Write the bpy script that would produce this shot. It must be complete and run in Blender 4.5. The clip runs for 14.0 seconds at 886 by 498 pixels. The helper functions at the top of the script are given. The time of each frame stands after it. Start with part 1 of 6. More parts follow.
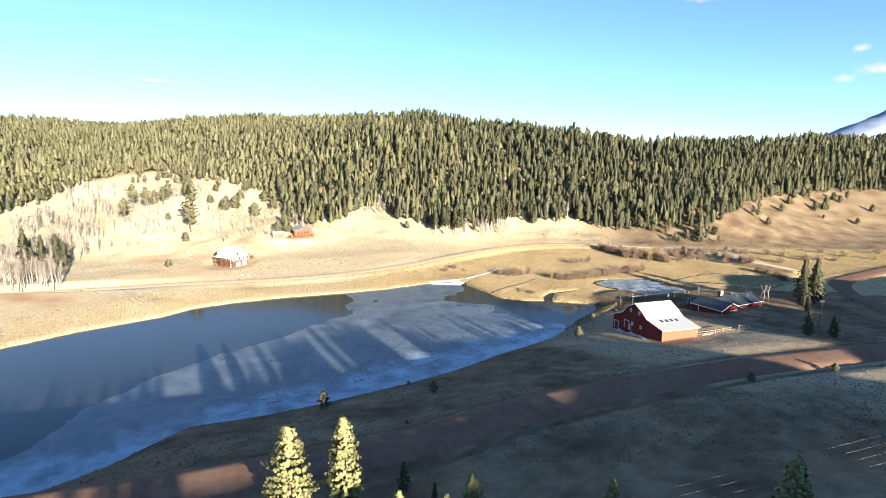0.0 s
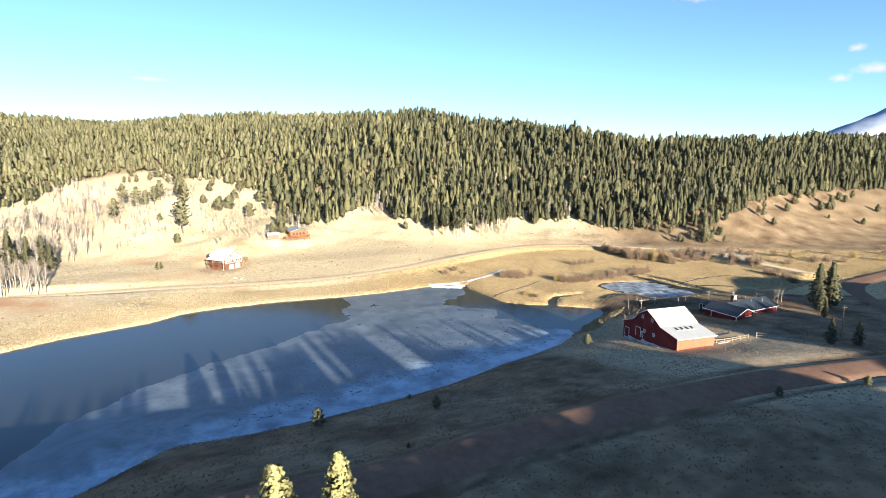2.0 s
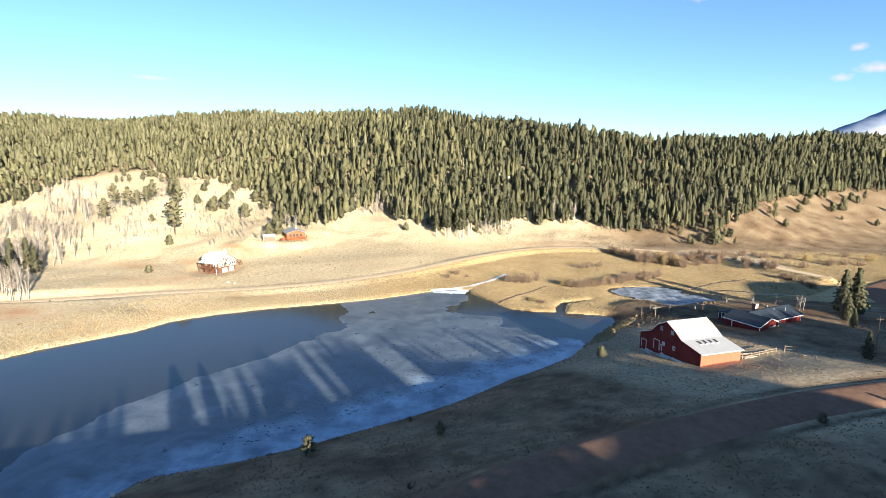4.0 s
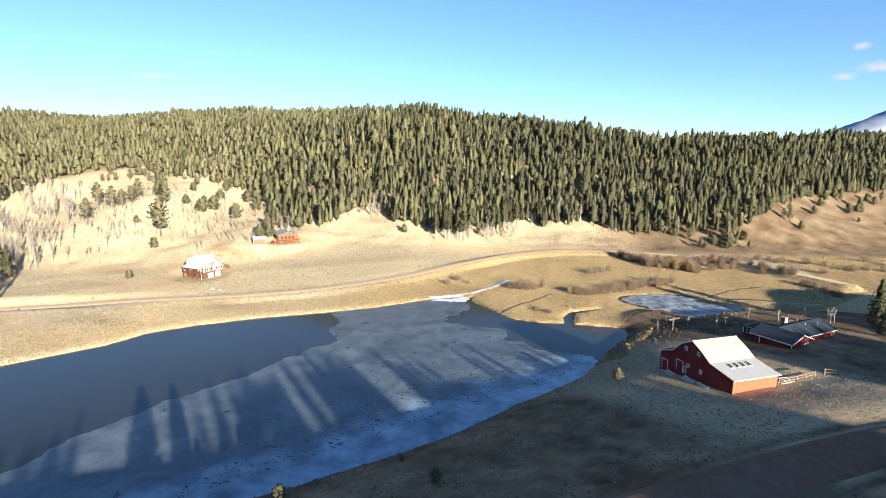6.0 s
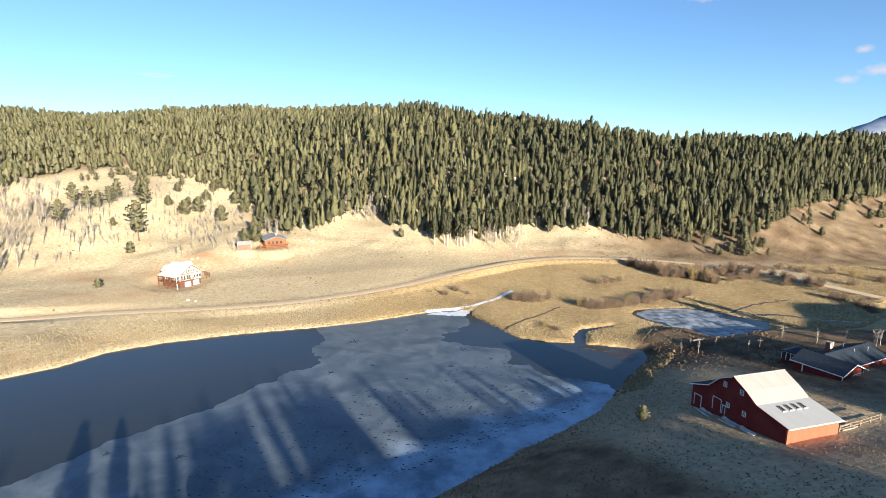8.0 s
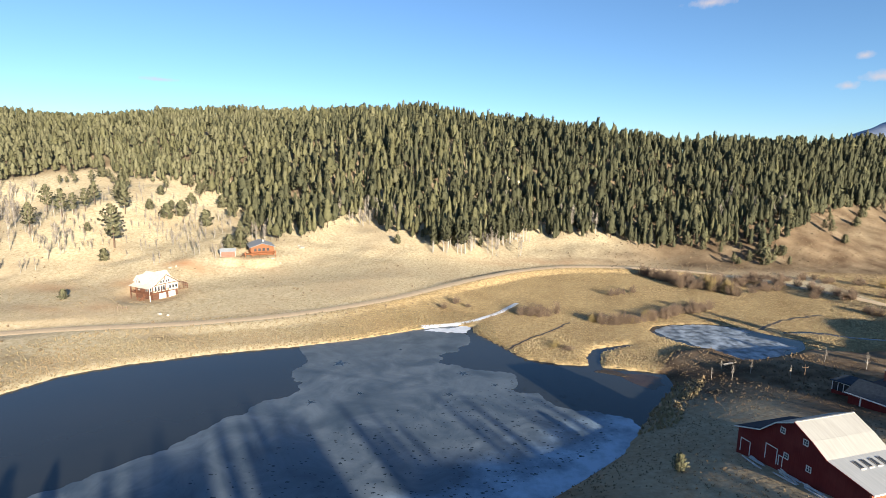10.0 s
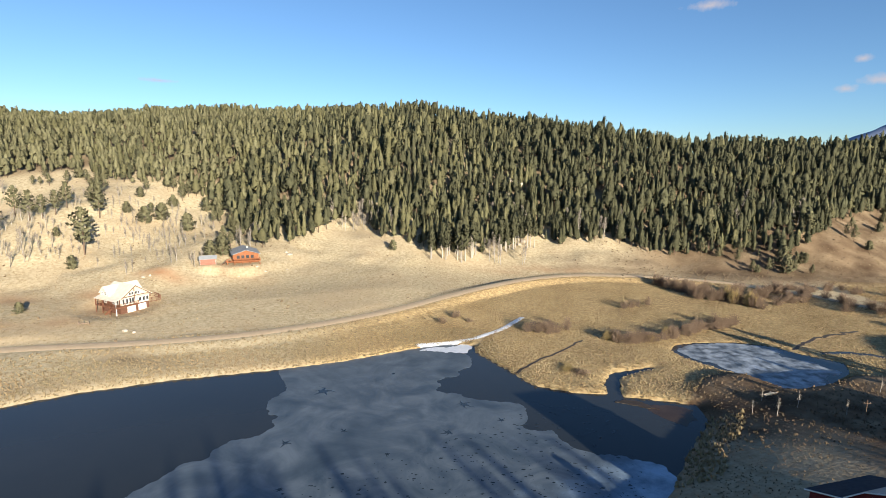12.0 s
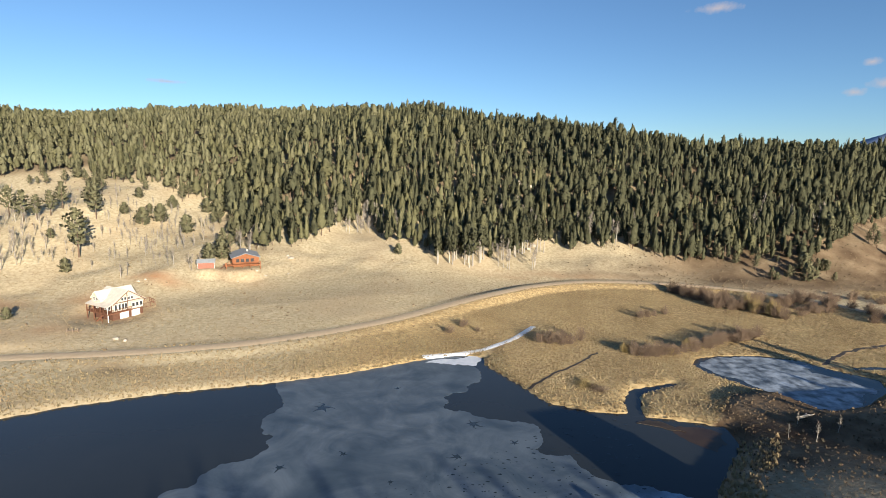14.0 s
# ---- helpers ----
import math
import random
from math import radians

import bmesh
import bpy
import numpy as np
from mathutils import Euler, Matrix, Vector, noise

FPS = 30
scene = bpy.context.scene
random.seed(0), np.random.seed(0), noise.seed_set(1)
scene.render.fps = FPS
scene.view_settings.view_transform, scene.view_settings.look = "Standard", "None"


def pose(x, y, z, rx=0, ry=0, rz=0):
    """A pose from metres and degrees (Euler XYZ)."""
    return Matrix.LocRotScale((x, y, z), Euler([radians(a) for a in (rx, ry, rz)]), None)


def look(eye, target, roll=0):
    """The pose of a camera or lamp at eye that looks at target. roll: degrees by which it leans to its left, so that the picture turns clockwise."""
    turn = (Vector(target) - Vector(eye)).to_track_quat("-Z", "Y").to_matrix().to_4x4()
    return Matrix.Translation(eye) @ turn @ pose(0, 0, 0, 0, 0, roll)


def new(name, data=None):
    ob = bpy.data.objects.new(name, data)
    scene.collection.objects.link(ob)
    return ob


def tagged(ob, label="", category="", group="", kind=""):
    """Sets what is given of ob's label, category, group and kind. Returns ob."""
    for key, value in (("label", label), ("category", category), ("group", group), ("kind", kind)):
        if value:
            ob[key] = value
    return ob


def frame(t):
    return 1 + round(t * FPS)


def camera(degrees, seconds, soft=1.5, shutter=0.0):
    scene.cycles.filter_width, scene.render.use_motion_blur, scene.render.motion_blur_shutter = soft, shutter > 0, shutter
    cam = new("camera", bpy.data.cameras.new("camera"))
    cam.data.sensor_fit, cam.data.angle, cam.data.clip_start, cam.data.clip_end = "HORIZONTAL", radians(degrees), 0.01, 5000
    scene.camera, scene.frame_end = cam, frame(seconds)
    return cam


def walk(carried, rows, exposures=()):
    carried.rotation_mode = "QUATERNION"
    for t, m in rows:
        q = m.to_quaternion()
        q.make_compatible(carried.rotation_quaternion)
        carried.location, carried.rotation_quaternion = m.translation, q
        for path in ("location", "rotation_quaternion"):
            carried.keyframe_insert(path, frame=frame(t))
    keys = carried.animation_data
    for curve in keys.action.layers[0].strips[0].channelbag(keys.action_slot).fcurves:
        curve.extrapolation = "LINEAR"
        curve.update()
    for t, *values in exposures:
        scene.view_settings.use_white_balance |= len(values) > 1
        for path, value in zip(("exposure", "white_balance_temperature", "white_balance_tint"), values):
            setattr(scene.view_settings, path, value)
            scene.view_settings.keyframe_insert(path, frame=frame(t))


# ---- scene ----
cam = camera(79.0, 14.0, soft=0.6)
PATH = [
    (0, (2.326, 8.24, 56.468), (2.244, 10.21, 56.132), 0.1),
    (0.5, (2.056, 10.03, 56.419), (1.976, 12.0, 56.084), 0.1),
    (1, (1.651, 12.006, 56.435), (1.578, 13.977, 56.098), 0.1),
    (1.5, (1.261, 14.031, 56.281), (1.188, 16.002, 55.943), 0.1),
    (2, (0.769, 16.241, 56.21), (0.697, 18.21, 55.872), 0.1),
    (2.5, (0.294, 18.609, 56.27), (0.221, 20.579, 55.928), 0.1),
    (3, (-0.014, 21.113, 56.174), (-0.087, 23.082, 55.833), 0.1),
    (5.5, (-0.4, 37.278, 56.197), (-0.478, 39.246, 55.852), 0.3),
    (6, (-0.178, 41.445, 56.18), (-0.257, 43.413, 55.833), 0.3),
    (6.5, (-0.19, 45.965, 56.07), (-0.272, 47.933, 55.723), 0.5),
    (7, (-0.023, 50.805, 56.135), (-0.11, 52.773, 55.787), 0.5),
    (7.5, (0.159, 55.668, 55.974), (0.069, 57.635, 55.625), 0.5),
    (8, (0.245, 60.308, 55.739), (0.162, 62.277, 55.395), 0.6),
    (10.5, (0.293, 82.763, 53.972), (0.206, 84.735, 53.647), 0.8),
    (11, (-0.148, 87.369, 53.758), (-0.232, 89.341, 53.435), 0.9),
    (11.5, (-0.288, 92.206, 53.651), (-0.373, 94.178, 53.328), 0.9),
    (12, (-0.417, 96.423, 53.653), (-0.5, 98.395, 53.332), 0.9),
    (12.5, (-0.814, 99.837, 53.678), (-0.894, 101.81, 53.359), 1.0),
    (13, (-1.21, 102.392, 53.644), (-1.291, 104.365, 53.325), 1.1),
    (13.5, (-1.372, 104.115, 53.521), (-1.464, 106.088, 53.205), 1.1),
    (14, (-1.631, 105.06, 53.412), (-1.733, 107.032, 53.097), 1.2),
]
walk(cam, [(t, look(eye, target, roll)) for t, eye, target, roll in PATH],
     exposures=[(0.0, 1.97), (3.0, 1.87), (7.5, 1.57), (11.0, 1.28), (14.0, 1.02)])

# ---- world, sun ----
SUN_EL, SUN_AZ = radians(12.9), math.atan2(0.53, -0.85)      # azimuth from +y towards +x
world = bpy.data.worlds.new("sky")
scene.world = world
world.use_nodes = True
wn, wl = world.node_tree.nodes, world.node_tree.links
sky = wn.new("ShaderNodeTexSky")
sky.sky_type = "NISHITA"
sky.sun_disc = False
sky.sun_elevation, sky.sun_rotation = SUN_EL, SUN_AZ
sky.altitude, sky.air_density, sky.dust_density, sky.ozone_density = 1800, 1.0, 0.6, 3.0
wn["Background"].inputs["Strength"].default_value = 0.064
# a few small fair-weather clouds low in the sky: direction, half width, half height
CLOUDS = (((0.368, 0.899, 0.244), 0.062, 0.012), ((0.5557, 0.8174, 0.153), 0.022, 0.010), ((0.5459, 0.8302, 0.113), 0.030, 0.011), ((0.578, 0.807, 0.123), 0.045, 0.014), ((-0.49, 0.862, 0.12), 0.05, 0.006))
where = wn.new("ShaderNodeTexCoord")
puff = wn.new("ShaderNodeTexNoise")
puff.inputs["Scale"].default_value, puff.inputs["Detail"].default_value, puff.inputs["Roughness"].default_value = 42, 5, 0.6
wl.new(where.outputs["Generated"], puff.inputs["Vector"])
total = None
for (cx, cy, cz), half_w, half_h in CLOUDS:
    off = wn.new("ShaderNodeVectorMath")
    off.operation = "SUBTRACT"
    off.inputs[1].default_value = (cx, cy, cz)
    wl.new(where.outputs["Generated"], off.inputs[0])
    size = wn.new("ShaderNodeVectorMath")
    size.operation = "MULTIPLY"
    size.inputs[1].default_value = (1 / half_w, 1 / half_w, 1 / half_h)
    wl.new(off.outputs[0], size.inputs[0])
    far_off = wn.new("ShaderNodeVectorMath")
    far_off.operation = "LENGTH"
    wl.new(size.outputs[0], far_off.inputs[0])
    fade = wn.new("ShaderNodeMapRange")
    fade.inputs[1].default_value, fade.inputs[2].default_value, fade.inputs[3].default_value, fade.inputs[4].default_value = 0.0, 1.25, 0.62, -0.4
    wl.new(far_off.outputs["Value"], fade.inputs[0])
    if total is None:
        total = fade.outputs[0]
    else:
        most = wn.new("ShaderNodeMath")
        most.operation = "MAXIMUM"
        wl.new(total, most.inputs[0])
        wl.new(fade.outputs[0], most.inputs[1])
        total = most.outputs[0]
grain = wn.new("ShaderNodeMath")
grain.operation = "ADD"
wl.new(total, grain.inputs[0])
wl.new(puff.outputs["Fac"], grain.inputs[1])
edge = wn.new("ShaderNodeMapRange")
edge.inputs[1].default_value, edge.inputs[2].default_value, edge.inputs[4].default_value = 0.60, 1.15, 0.8
wl.new(grain.outputs[0], edge.inputs[0])
cover = wn.new("ShaderNodeMix")
cover.data_type = "RGBA"
cover.inputs[7].default_value = (4.6, 4.2, 4.4, 1)
wl.new(edge.outputs[0], cover.inputs[0])
clear = wn.new("ShaderNodeMix")
clear.data_type, clear.blend_type = "RGBA", "MULTIPLY"
clear.inputs[0].default_value = 1.0
clear.inputs[7].default_value = (0.95, 1.07, 1.16, 1)
wl.new(sky.outputs[0], clear.inputs[6])
wl.new(clear.outputs[2], cover.inputs[6])
wl.new(cover.outputs[2], wn["Background"].inputs["Color"])
sun_data = bpy.data.lights.new("sun", "SUN")
sun_data.energy, sun_data.angle, sun_data.color = 5.0, radians(0.53), (1.0, 0.89, 0.72)
sun = new("sun", sun_data)
sun_dir = Vector((math.sin(SUN_AZ) * math.cos(SUN_EL), math.cos(SUN_AZ) * math.cos(SUN_EL), math.sin(SUN_EL)))
sun.matrix_world = look((0, 0, 0), -sun_dir)

# ---- the lie of the land ----
LAKE = [(-200, 95), (-150, 138), (-132, 160), (-124, 171), (-114, 181), (-105, 190), (-100, 200), (-88, 209), (-70, 218),
        (-46, 227), (-33, 233), (-22, 240), (-13, 246), (-4, 250), (3, 249), (3, 244), (6, 239), (10, 233), (13.5, 227),
        (17, 221.5), (24, 218.5), (31, 217.5), (34.2, 218), (35, 225), (38, 231), (45, 234), (51, 236.5), (51.5, 235), (45, 231.5),
        (39.5, 228), (38, 222), (37, 216.5), (44, 215.5), (53, 213.5), (52, 206), (48, 200), (43, 193), (37, 183.5), (31, 174),
        (22, 165), (12, 156.5), (4, 148.5), (-4, 141), (-12, 135), (-21, 129), (-31, 122.5), (-41, 117), (-50, 113), (-56, 110.5),
        (-60, 102.5), (-63, 96), (-74, 82), (-95, 62), (-200, 30)]
POND = [(60, 249.5), (63, 254), (70, 257), (83, 258.5), (92, 256), (96, 250.5), (105, 243), (102, 236), (92, 227), (83, 221),
        (76, 219), (73, 227), (67, 236.5), (61.5, 243.5)]
BROOK = [(3, 249), (7, 258), (13, 268), (19.5, 278)]
FAR_ROAD = [(-420, 120), (-260, 175), (-173, 208), (-137, 220), (-120, 227), (-92, 233.5), (-67, 242.5), (-54, 250), (-40, 260),
            (-24.5, 274), (-10, 292), (4, 308), (23, 326), (40, 336), (55, 341), (80, 341), (110, 334), (135, 318), (150, 295), (162, 270)]
NEAR_ROAD = [(-70, 58), (-35, 70.5), (-15, 79.5), (-2, 86), (7.5, 93), (17, 98.6), (27, 103.7), (38.7, 109), (52, 115), (65, 120.2),
             (78, 124.2), (88, 127), (110, 137), (126, 152), (140, 172), (149, 195), (156, 218), (163, 240), (173, 254), (190, 265), (215, 281), (260, 305), (420, 360)]
FOOT_X = [-700, -250, -180, -150, -112, -94, -60, -20, 20, 60, 130, 200, 260, 400, 900]
FOOT_Y = [60, 205, 236, 253, 263, 279, 304, 328, 336, 338, 340, 346, 366, 410, 500]
RISE_X = [-900, -400, -230, -120, -30, 60, 110, 170, 250, 420, 900]
RISE_Z = [80, 66, 73, 73, 74, 70, 65.5, 63, 62, 67, 80]
RUN = [340, 320, 300, 240, 170, 155, 145, 142, 150, 175, 300]
CREST_Z = [16, 16, 21, 16, 15, 6, 1, 0.5, 0.5, 2, 6]      # the crest behind the brow: more height, further back
CREST_RUN = [430, 450, 450, 345, 265, 200, 160, 150, 158, 190, 330]


PADS = ((-112.5, 260.5, 9.5, 4.25), (-91, 306.5, 7, 11.6), (-101, 298.8, 4, 12.5))


def smooth(a, b, v):
    u = np.clip((v - a) / (b - a), 0, 1)
    return u * u * (3 - 2 * u)


def to_line(x, y, line, closed=False):
    """Distance to a line of points, the side of it (for a closed line: inside is negative) and how far along."""
    pts = np.array(line, float)
    ends = np.roll(pts, -1, 0) if closed else pts[1:]
    pts = pts if closed else pts[:-1]
    best, side = np.full(np.shape(x), 1e9), np.ones(np.shape(x))
    inside = np.zeros(np.shape(x), bool)
    for (ax, ay), (bx, by) in zip(pts, ends):
        ux, uy = bx - ax, by - ay
        s = np.clip(((x - ax) * ux + (y - ay) * uy) / (ux * ux + uy * uy), 0, 1)
        d = np.hypot(x - ax - s * ux, y - ay - s * uy)
        near = d < best
        best = np.where(near, d, best)
        side = np.where(near, np.sign(ux * (y - ay) - uy * (x - ax)), side)
        if closed:
            inside ^= ((ay > y) != (by > y)) & (x < ux * (y - ay) / (uy if uy else 1e-9) + ax)
    return (np.where(inside, -best, best) if closed else best * side)


def bumps(x, y, size, seed):
    """Smooth uneven ground, about -1 to 1."""
    out, amp, rng = np.zeros(np.shape(x)), 1.0, np.random.default_rng(seed)
    for k in range(4):
        for _ in range(3):
            a, p = rng.uniform(0, math.tau), rng.uniform(0, math.tau, 2)
            kx, ky = math.cos(a) / size, math.sin(a) / size
            out += amp / 3 * np.sin(x * kx + y * ky + p[0] + 1.3 * np.sin((x * ky - y * kx) * 0.7 + p[1]))
        amp, size = amp * 0.55, size * 0.47
    return out * 0.7


def height(x, y):
    x, y = np.asarray(x, float), np.asarray(y, float)
    shore = to_line(x, y, LAKE, True)
    pond = to_line(x, y, POND, True)
    road = to_line(x, y, NEAR_ROAD[:12])
    far_road = to_line(x, y, FAR_ROAD)
    d = np.clip(shore, 0, None)
    # the near side: a bluff with the road on it, falling to the ranch and the marsh, rising to the wooded hill behind
    bluff = np.interp(road, [-500, -200, -165, -130, -95, -50, -8, 0, 12, 28, 45, 62, 85, 110, 135], [55, 53, 51.5, 41, 26, 16, 13.6, 13, 11.9, 9.3, 8.4, 7.0, 5.0, 2.4, 0.8])
    # Rise and dips across the sun's way, added to steer light and shade
    bluff = np.where(road < -20, bluff + smooth(-20, -90, road) * (0.8 - 1.2 * np.exp(-((0.85 * x + 0.53 * y - 71) / 3) ** 2) + 2.8 * smooth(74, 84, 0.85 * x + 0.53 * y) * smooth(126, 118, 0.85 * x + 0.53 * y)), bluff)
    bluff = np.where(road < -20, bluff - 5 * smooth(-20, -90, road) * np.exp(-((0.85 * x + 0.53 * y - 133) / 9) ** 2), bluff)
    bluff = np.where(road < -20, 14 + (bluff - 14) * (1 - 0.7 * smooth(172, 240, x)), bluff)
    bluff = bluff + 0.35 * bumps(x, y, 7, 3) * smooth(2, 12, np.abs(road))
    near = bluff * (1 - np.exp(-d / 15)) + 0.25
    # the far side: a bank, meadow and the wooded hill
    west = 1 - smooth(-40, 15, x)
    far = 0.55 + west * np.clip(d, 0, 55) * 0.078 + 0.09 * bumps(x, y, 4, 5) * smooth(1, 6, d)
    foot = np.interp(x, FOOT_X, FOOT_Y)
    rise = np.interp(x, RISE_X, RISE_Z)
    run = np.interp(x, RISE_X, RUN)
    v = y - foot - 7
    u = np.clip((0.5 * (v + np.sqrt(v * v + 20 * 20)) - 1.2) / run, 0, 1)
    hill = rise * (0.5 * u + 0.5 * (0.5 - 0.5 * np.cos(math.pi * u)))
    spur = 8 * np.exp(-((x + 178) / 26) ** 2 - ((y - 318) / 40) ** 2) - 9 * np.exp(-((x + 128) / 24) ** 2 - ((y - 362) / 36) ** 2)
    spur = spur - 6 * np.exp(-((x + 62) / 16) ** 2 - ((y - 385) / 38) ** 2) + 5 * np.exp(-((x - 185) / 40) ** 2 - ((y - 392) / 26) ** 2)
    hill = hill + (spur + 3.5 * bumps(x, y, 26, 7)) * smooth(0, 30, y - foot)
    crest_run = np.interp(x, RISE_X, CREST_RUN)
    hill = hill + np.interp(x, RISE_X, CREST_Z) * smooth(0.72, 1.0, (y - foot - 7) / crest_run)
    beyond = np.clip(y - foot - crest_run, 0, None)
    hill = hill - 25 * smooth(20, 160, beyond) + (45 + 20 * bumps(x, y, 160, 9)) * smooth(150, 520, beyond) * (0.35 + 0.65 * smooth(150, -250, x))
    far = far + hill
    # which side: north of a line down the middle of the lake and through the marsh
    middle = np.interp(x, [-300, -60, 0, 30, 50, 60, 75, 110, 130, 165, 300], [60, 165, 195, 205, 212, 228, 234, 228, 236, 265, 330])
    k = smooth(-6, 6, y - middle)
    z = near * (1 - k) + far * k
    z = np.where(shore > 0, z * smooth(-1.5, 3.0, shore) + 0.12, np.maximum(-0.25 + shore * 0.35, -2.0))
    z = np.where(pond < 4, np.where(pond > 0, z * smooth(-1, 4, pond) + 0.45 * (1 - smooth(-1, 4, pond)), np.maximum(0.25 + pond * 0.3, -0.9)), z)
    # level beds of the two roads
    flat_near = np.interp(x, [-70, -2, 52, 88, 110, 126, 140, 149, 156, 163, 420], [14.2, 13.2, 12.9, 12.6, 10.8, 8.6, 5.6, 3.8, 2.6, 1.6, 2.6])
    rn = np.abs(to_line(x, y, NEAR_ROAD))
    z = np.where(rn < 12, flat_near - 0.35 + (z - flat_near + 0.35) * smooth(4.2, 11, rn) + 0.55 * smooth(5.6, 3.2, rn), z)
    bed = 3.0 + 0.3 * smooth(-20, 40, x) * (1 - smooth(90, 150, x))
    z = np.where(np.abs(far_road) < 8, bed + (z - bed) * smooth(2.6, 8, np.abs(far_road)), z)
    for px, py, r, pz in PADS:
        z = z + (pz - z) * (1 - smooth(r * 0.75, r * 1.5, np.hypot(x - px, y - py)))
    return z


# ---- materials ----
def node_mat(name, c1, c2, scale=1.0, rough=0.9, bump=0.0, bump_scale=8.0, c3=None, c3_scale=0.05, c3_amount=0.5, metal=0.0, random_by=None, spec=0.3, stretch=None, vary=(0.78, 1.12)):
    """A surface of two mixed colours with grain, a third in large patches, and fine relief."""
    m = bpy.data.materials.new(name)
    m.use_nodes = True
    n, l = m.node_tree.nodes, m.node_tree.links
    b = n["Principled BSDF"]
    b.inputs["Roughness"].default_value, b.inputs["Metallic"].default_value = rough, metal
    b.inputs["Specular IOR Level"].default_value = spec
    pos = n.new("ShaderNodeTexCoord")
    where = pos.outputs["Object"]
    if stretch:
        mp = n.new("ShaderNodeMapping")
        mp.inputs["Scale"].default_value = stretch
        l.new(where, mp.inputs[0])
        where = mp.outputs[0]
    tex = n.new("ShaderNodeTexNoise")
    tex.inputs["Scale"].default_value, tex.inputs["Detail"].default_value, tex.inputs["Roughness"].default_value = scale, 6, 0.65
    l.new(where, tex.inputs["Vector"])
    ramp = n.new("ShaderNodeValToRGB")
    ramp.color_ramp.elements[0].position, ramp.color_ramp.elements[1].position = 0.32, 0.68
    ramp.color_ramp.elements[0].color, ramp.color_ramp.elements[1].color = (*c1, 1), (*c2, 1)
    l.new(tex.outputs["Fac"], ramp.inputs[0])
    out = ramp.outputs[0]
    if c3:
        t3 = n.new("ShaderNodeTexNoise")
        t3.inputs["Scale"].default_value, t3.inputs["Detail"].default_value = c3_scale, 5
        l.new(pos.outputs["Object"], t3.inputs["Vector"])
        r3 = n.new("ShaderNodeMapRange")
        r3.inputs[1].default_value, r3.inputs[2].default_value, r3.inputs[4].default_value = 0.45, 0.7, c3_amount
        l.new(t3.outputs["Fac"], r3.inputs[0])
        mix = n.new("ShaderNodeMix")
        mix.data_type = "RGBA"
        l.new(r3.outputs[0], mix.inputs[0])
        l.new(out, mix.inputs[6])
        mix.inputs[7].default_value = (*c3, 1)
        out = mix.outputs[2]
    if random_by:
        if random_by == "island":
            g = n.new("ShaderNodeNewGeometry")
            rnd = g.outputs["Random Per Island"]
        else:
            g = n.new("ShaderNodeObjectInfo")
            rnd = g.outputs["Random"]
        mr = n.new("ShaderNodeMapRange")
        mr.inputs[3].default_value, mr.inputs[4].default_value = vary
        l.new(rnd, mr.inputs[0])
        hsv = n.new("ShaderNodeHueSaturation")
        l.new(mr.outputs[0], hsv.inputs["Value"])
        l.new(out, hsv.inputs["Color"])
        out = hsv.outputs[0]
    l.new(out, b.inputs["Base Color"])
    if bump:
        bt = n.new("ShaderNodeTexNoise")
        bt.inputs["Scale"].default_value, bt.inputs["Detail"].default_value = bump_scale, 5
        l.new(where, bt.inputs["Vector"])
        bn = n.new("ShaderNodeBump")
        bn.inputs["Strength"].default_value, bn.inputs["Distance"].default_value = 1.0, bump
        l.new(bt.outputs["Fac"], bn.inputs["Height"])
        l.new(bn.outputs[0], b.inputs["Normal"])
    return m


M_GROUND = node_mat("dry_grass_ground", (0.34, 0.272, 0.162), (0.60, 0.512, 0.348), 0.8, 0.95, 0.13, 1.5, (0.45, 0.345, 0.22), 0.035, 0.6, spec=0.1)
gn, gl = M_GROUND.node_tree.nodes, M_GROUND.node_tree.links
g_attr, g_mix = gn.new("ShaderNodeAttribute"), gn.new("ShaderNodeMix")
g_attr.attribute_name, g_mix.data_type = "soil_shade", "RGBA"
g_mix.inputs[7].default_value = (0.37, 0.205, 0.11, 1)
gl.new(gn["Principled BSDF"].inputs["Base Color"].links[0].from_socket, g_mix.inputs[6])
gl.new(g_attr.outputs["Fac"], g_mix.inputs[0])
# Dark brown of brush patches and of shade painted on the near bluff
g_attr2, g_mix2 = gn.new("ShaderNodeAttribute"), gn.new("ShaderNodeMix")
g_attr2.attribute_name, g_mix2.data_type = "brush_shade", "RGBA"
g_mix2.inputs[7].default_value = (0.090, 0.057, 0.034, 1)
gl.new(g_mix.outputs[2], g_mix2.inputs[6])
gl.new(g_attr2.outputs["Fac"], g_mix2.inputs[0])
g_attr3, g_mix3, g_tex3, g_ramp3 = gn.new("ShaderNodeAttribute"), gn.new("ShaderNodeMix"), gn.new("ShaderNodeTexNoise"), gn.new("ShaderNodeValToRGB")
g_attr3.attribute_name, g_mix3.data_type = "marsh", "RGBA"
g_tex3.inputs["Scale"].default_value, g_tex3.inputs["Detail"].default_value = 0.9, 5
g_ramp3.color_ramp.elements[0].position, g_ramp3.color_ramp.elements[1].position = 0.36, 0.64
g_ramp3.color_ramp.elements[0].color, g_ramp3.color_ramp.elements[1].color = (0.34, 0.23, 0.105, 1), (0.62, 0.465, 0.24, 1)
gl.new(gn["Texture Coordinate"].outputs["Object"], g_tex3.inputs["Vector"])
gl.new(g_tex3.outputs["Fac"], g_ramp3.inputs[0])
gl.new(g_attr3.outputs["Fac"], g_mix3.inputs[0])
gl.new(g_mix.outputs[2], g_mix3.inputs[6])
gl.new(g_ramp3.outputs[0], g_mix3.inputs[7])
gl.new(g_mix3.outputs[2], g_mix2.inputs[6])
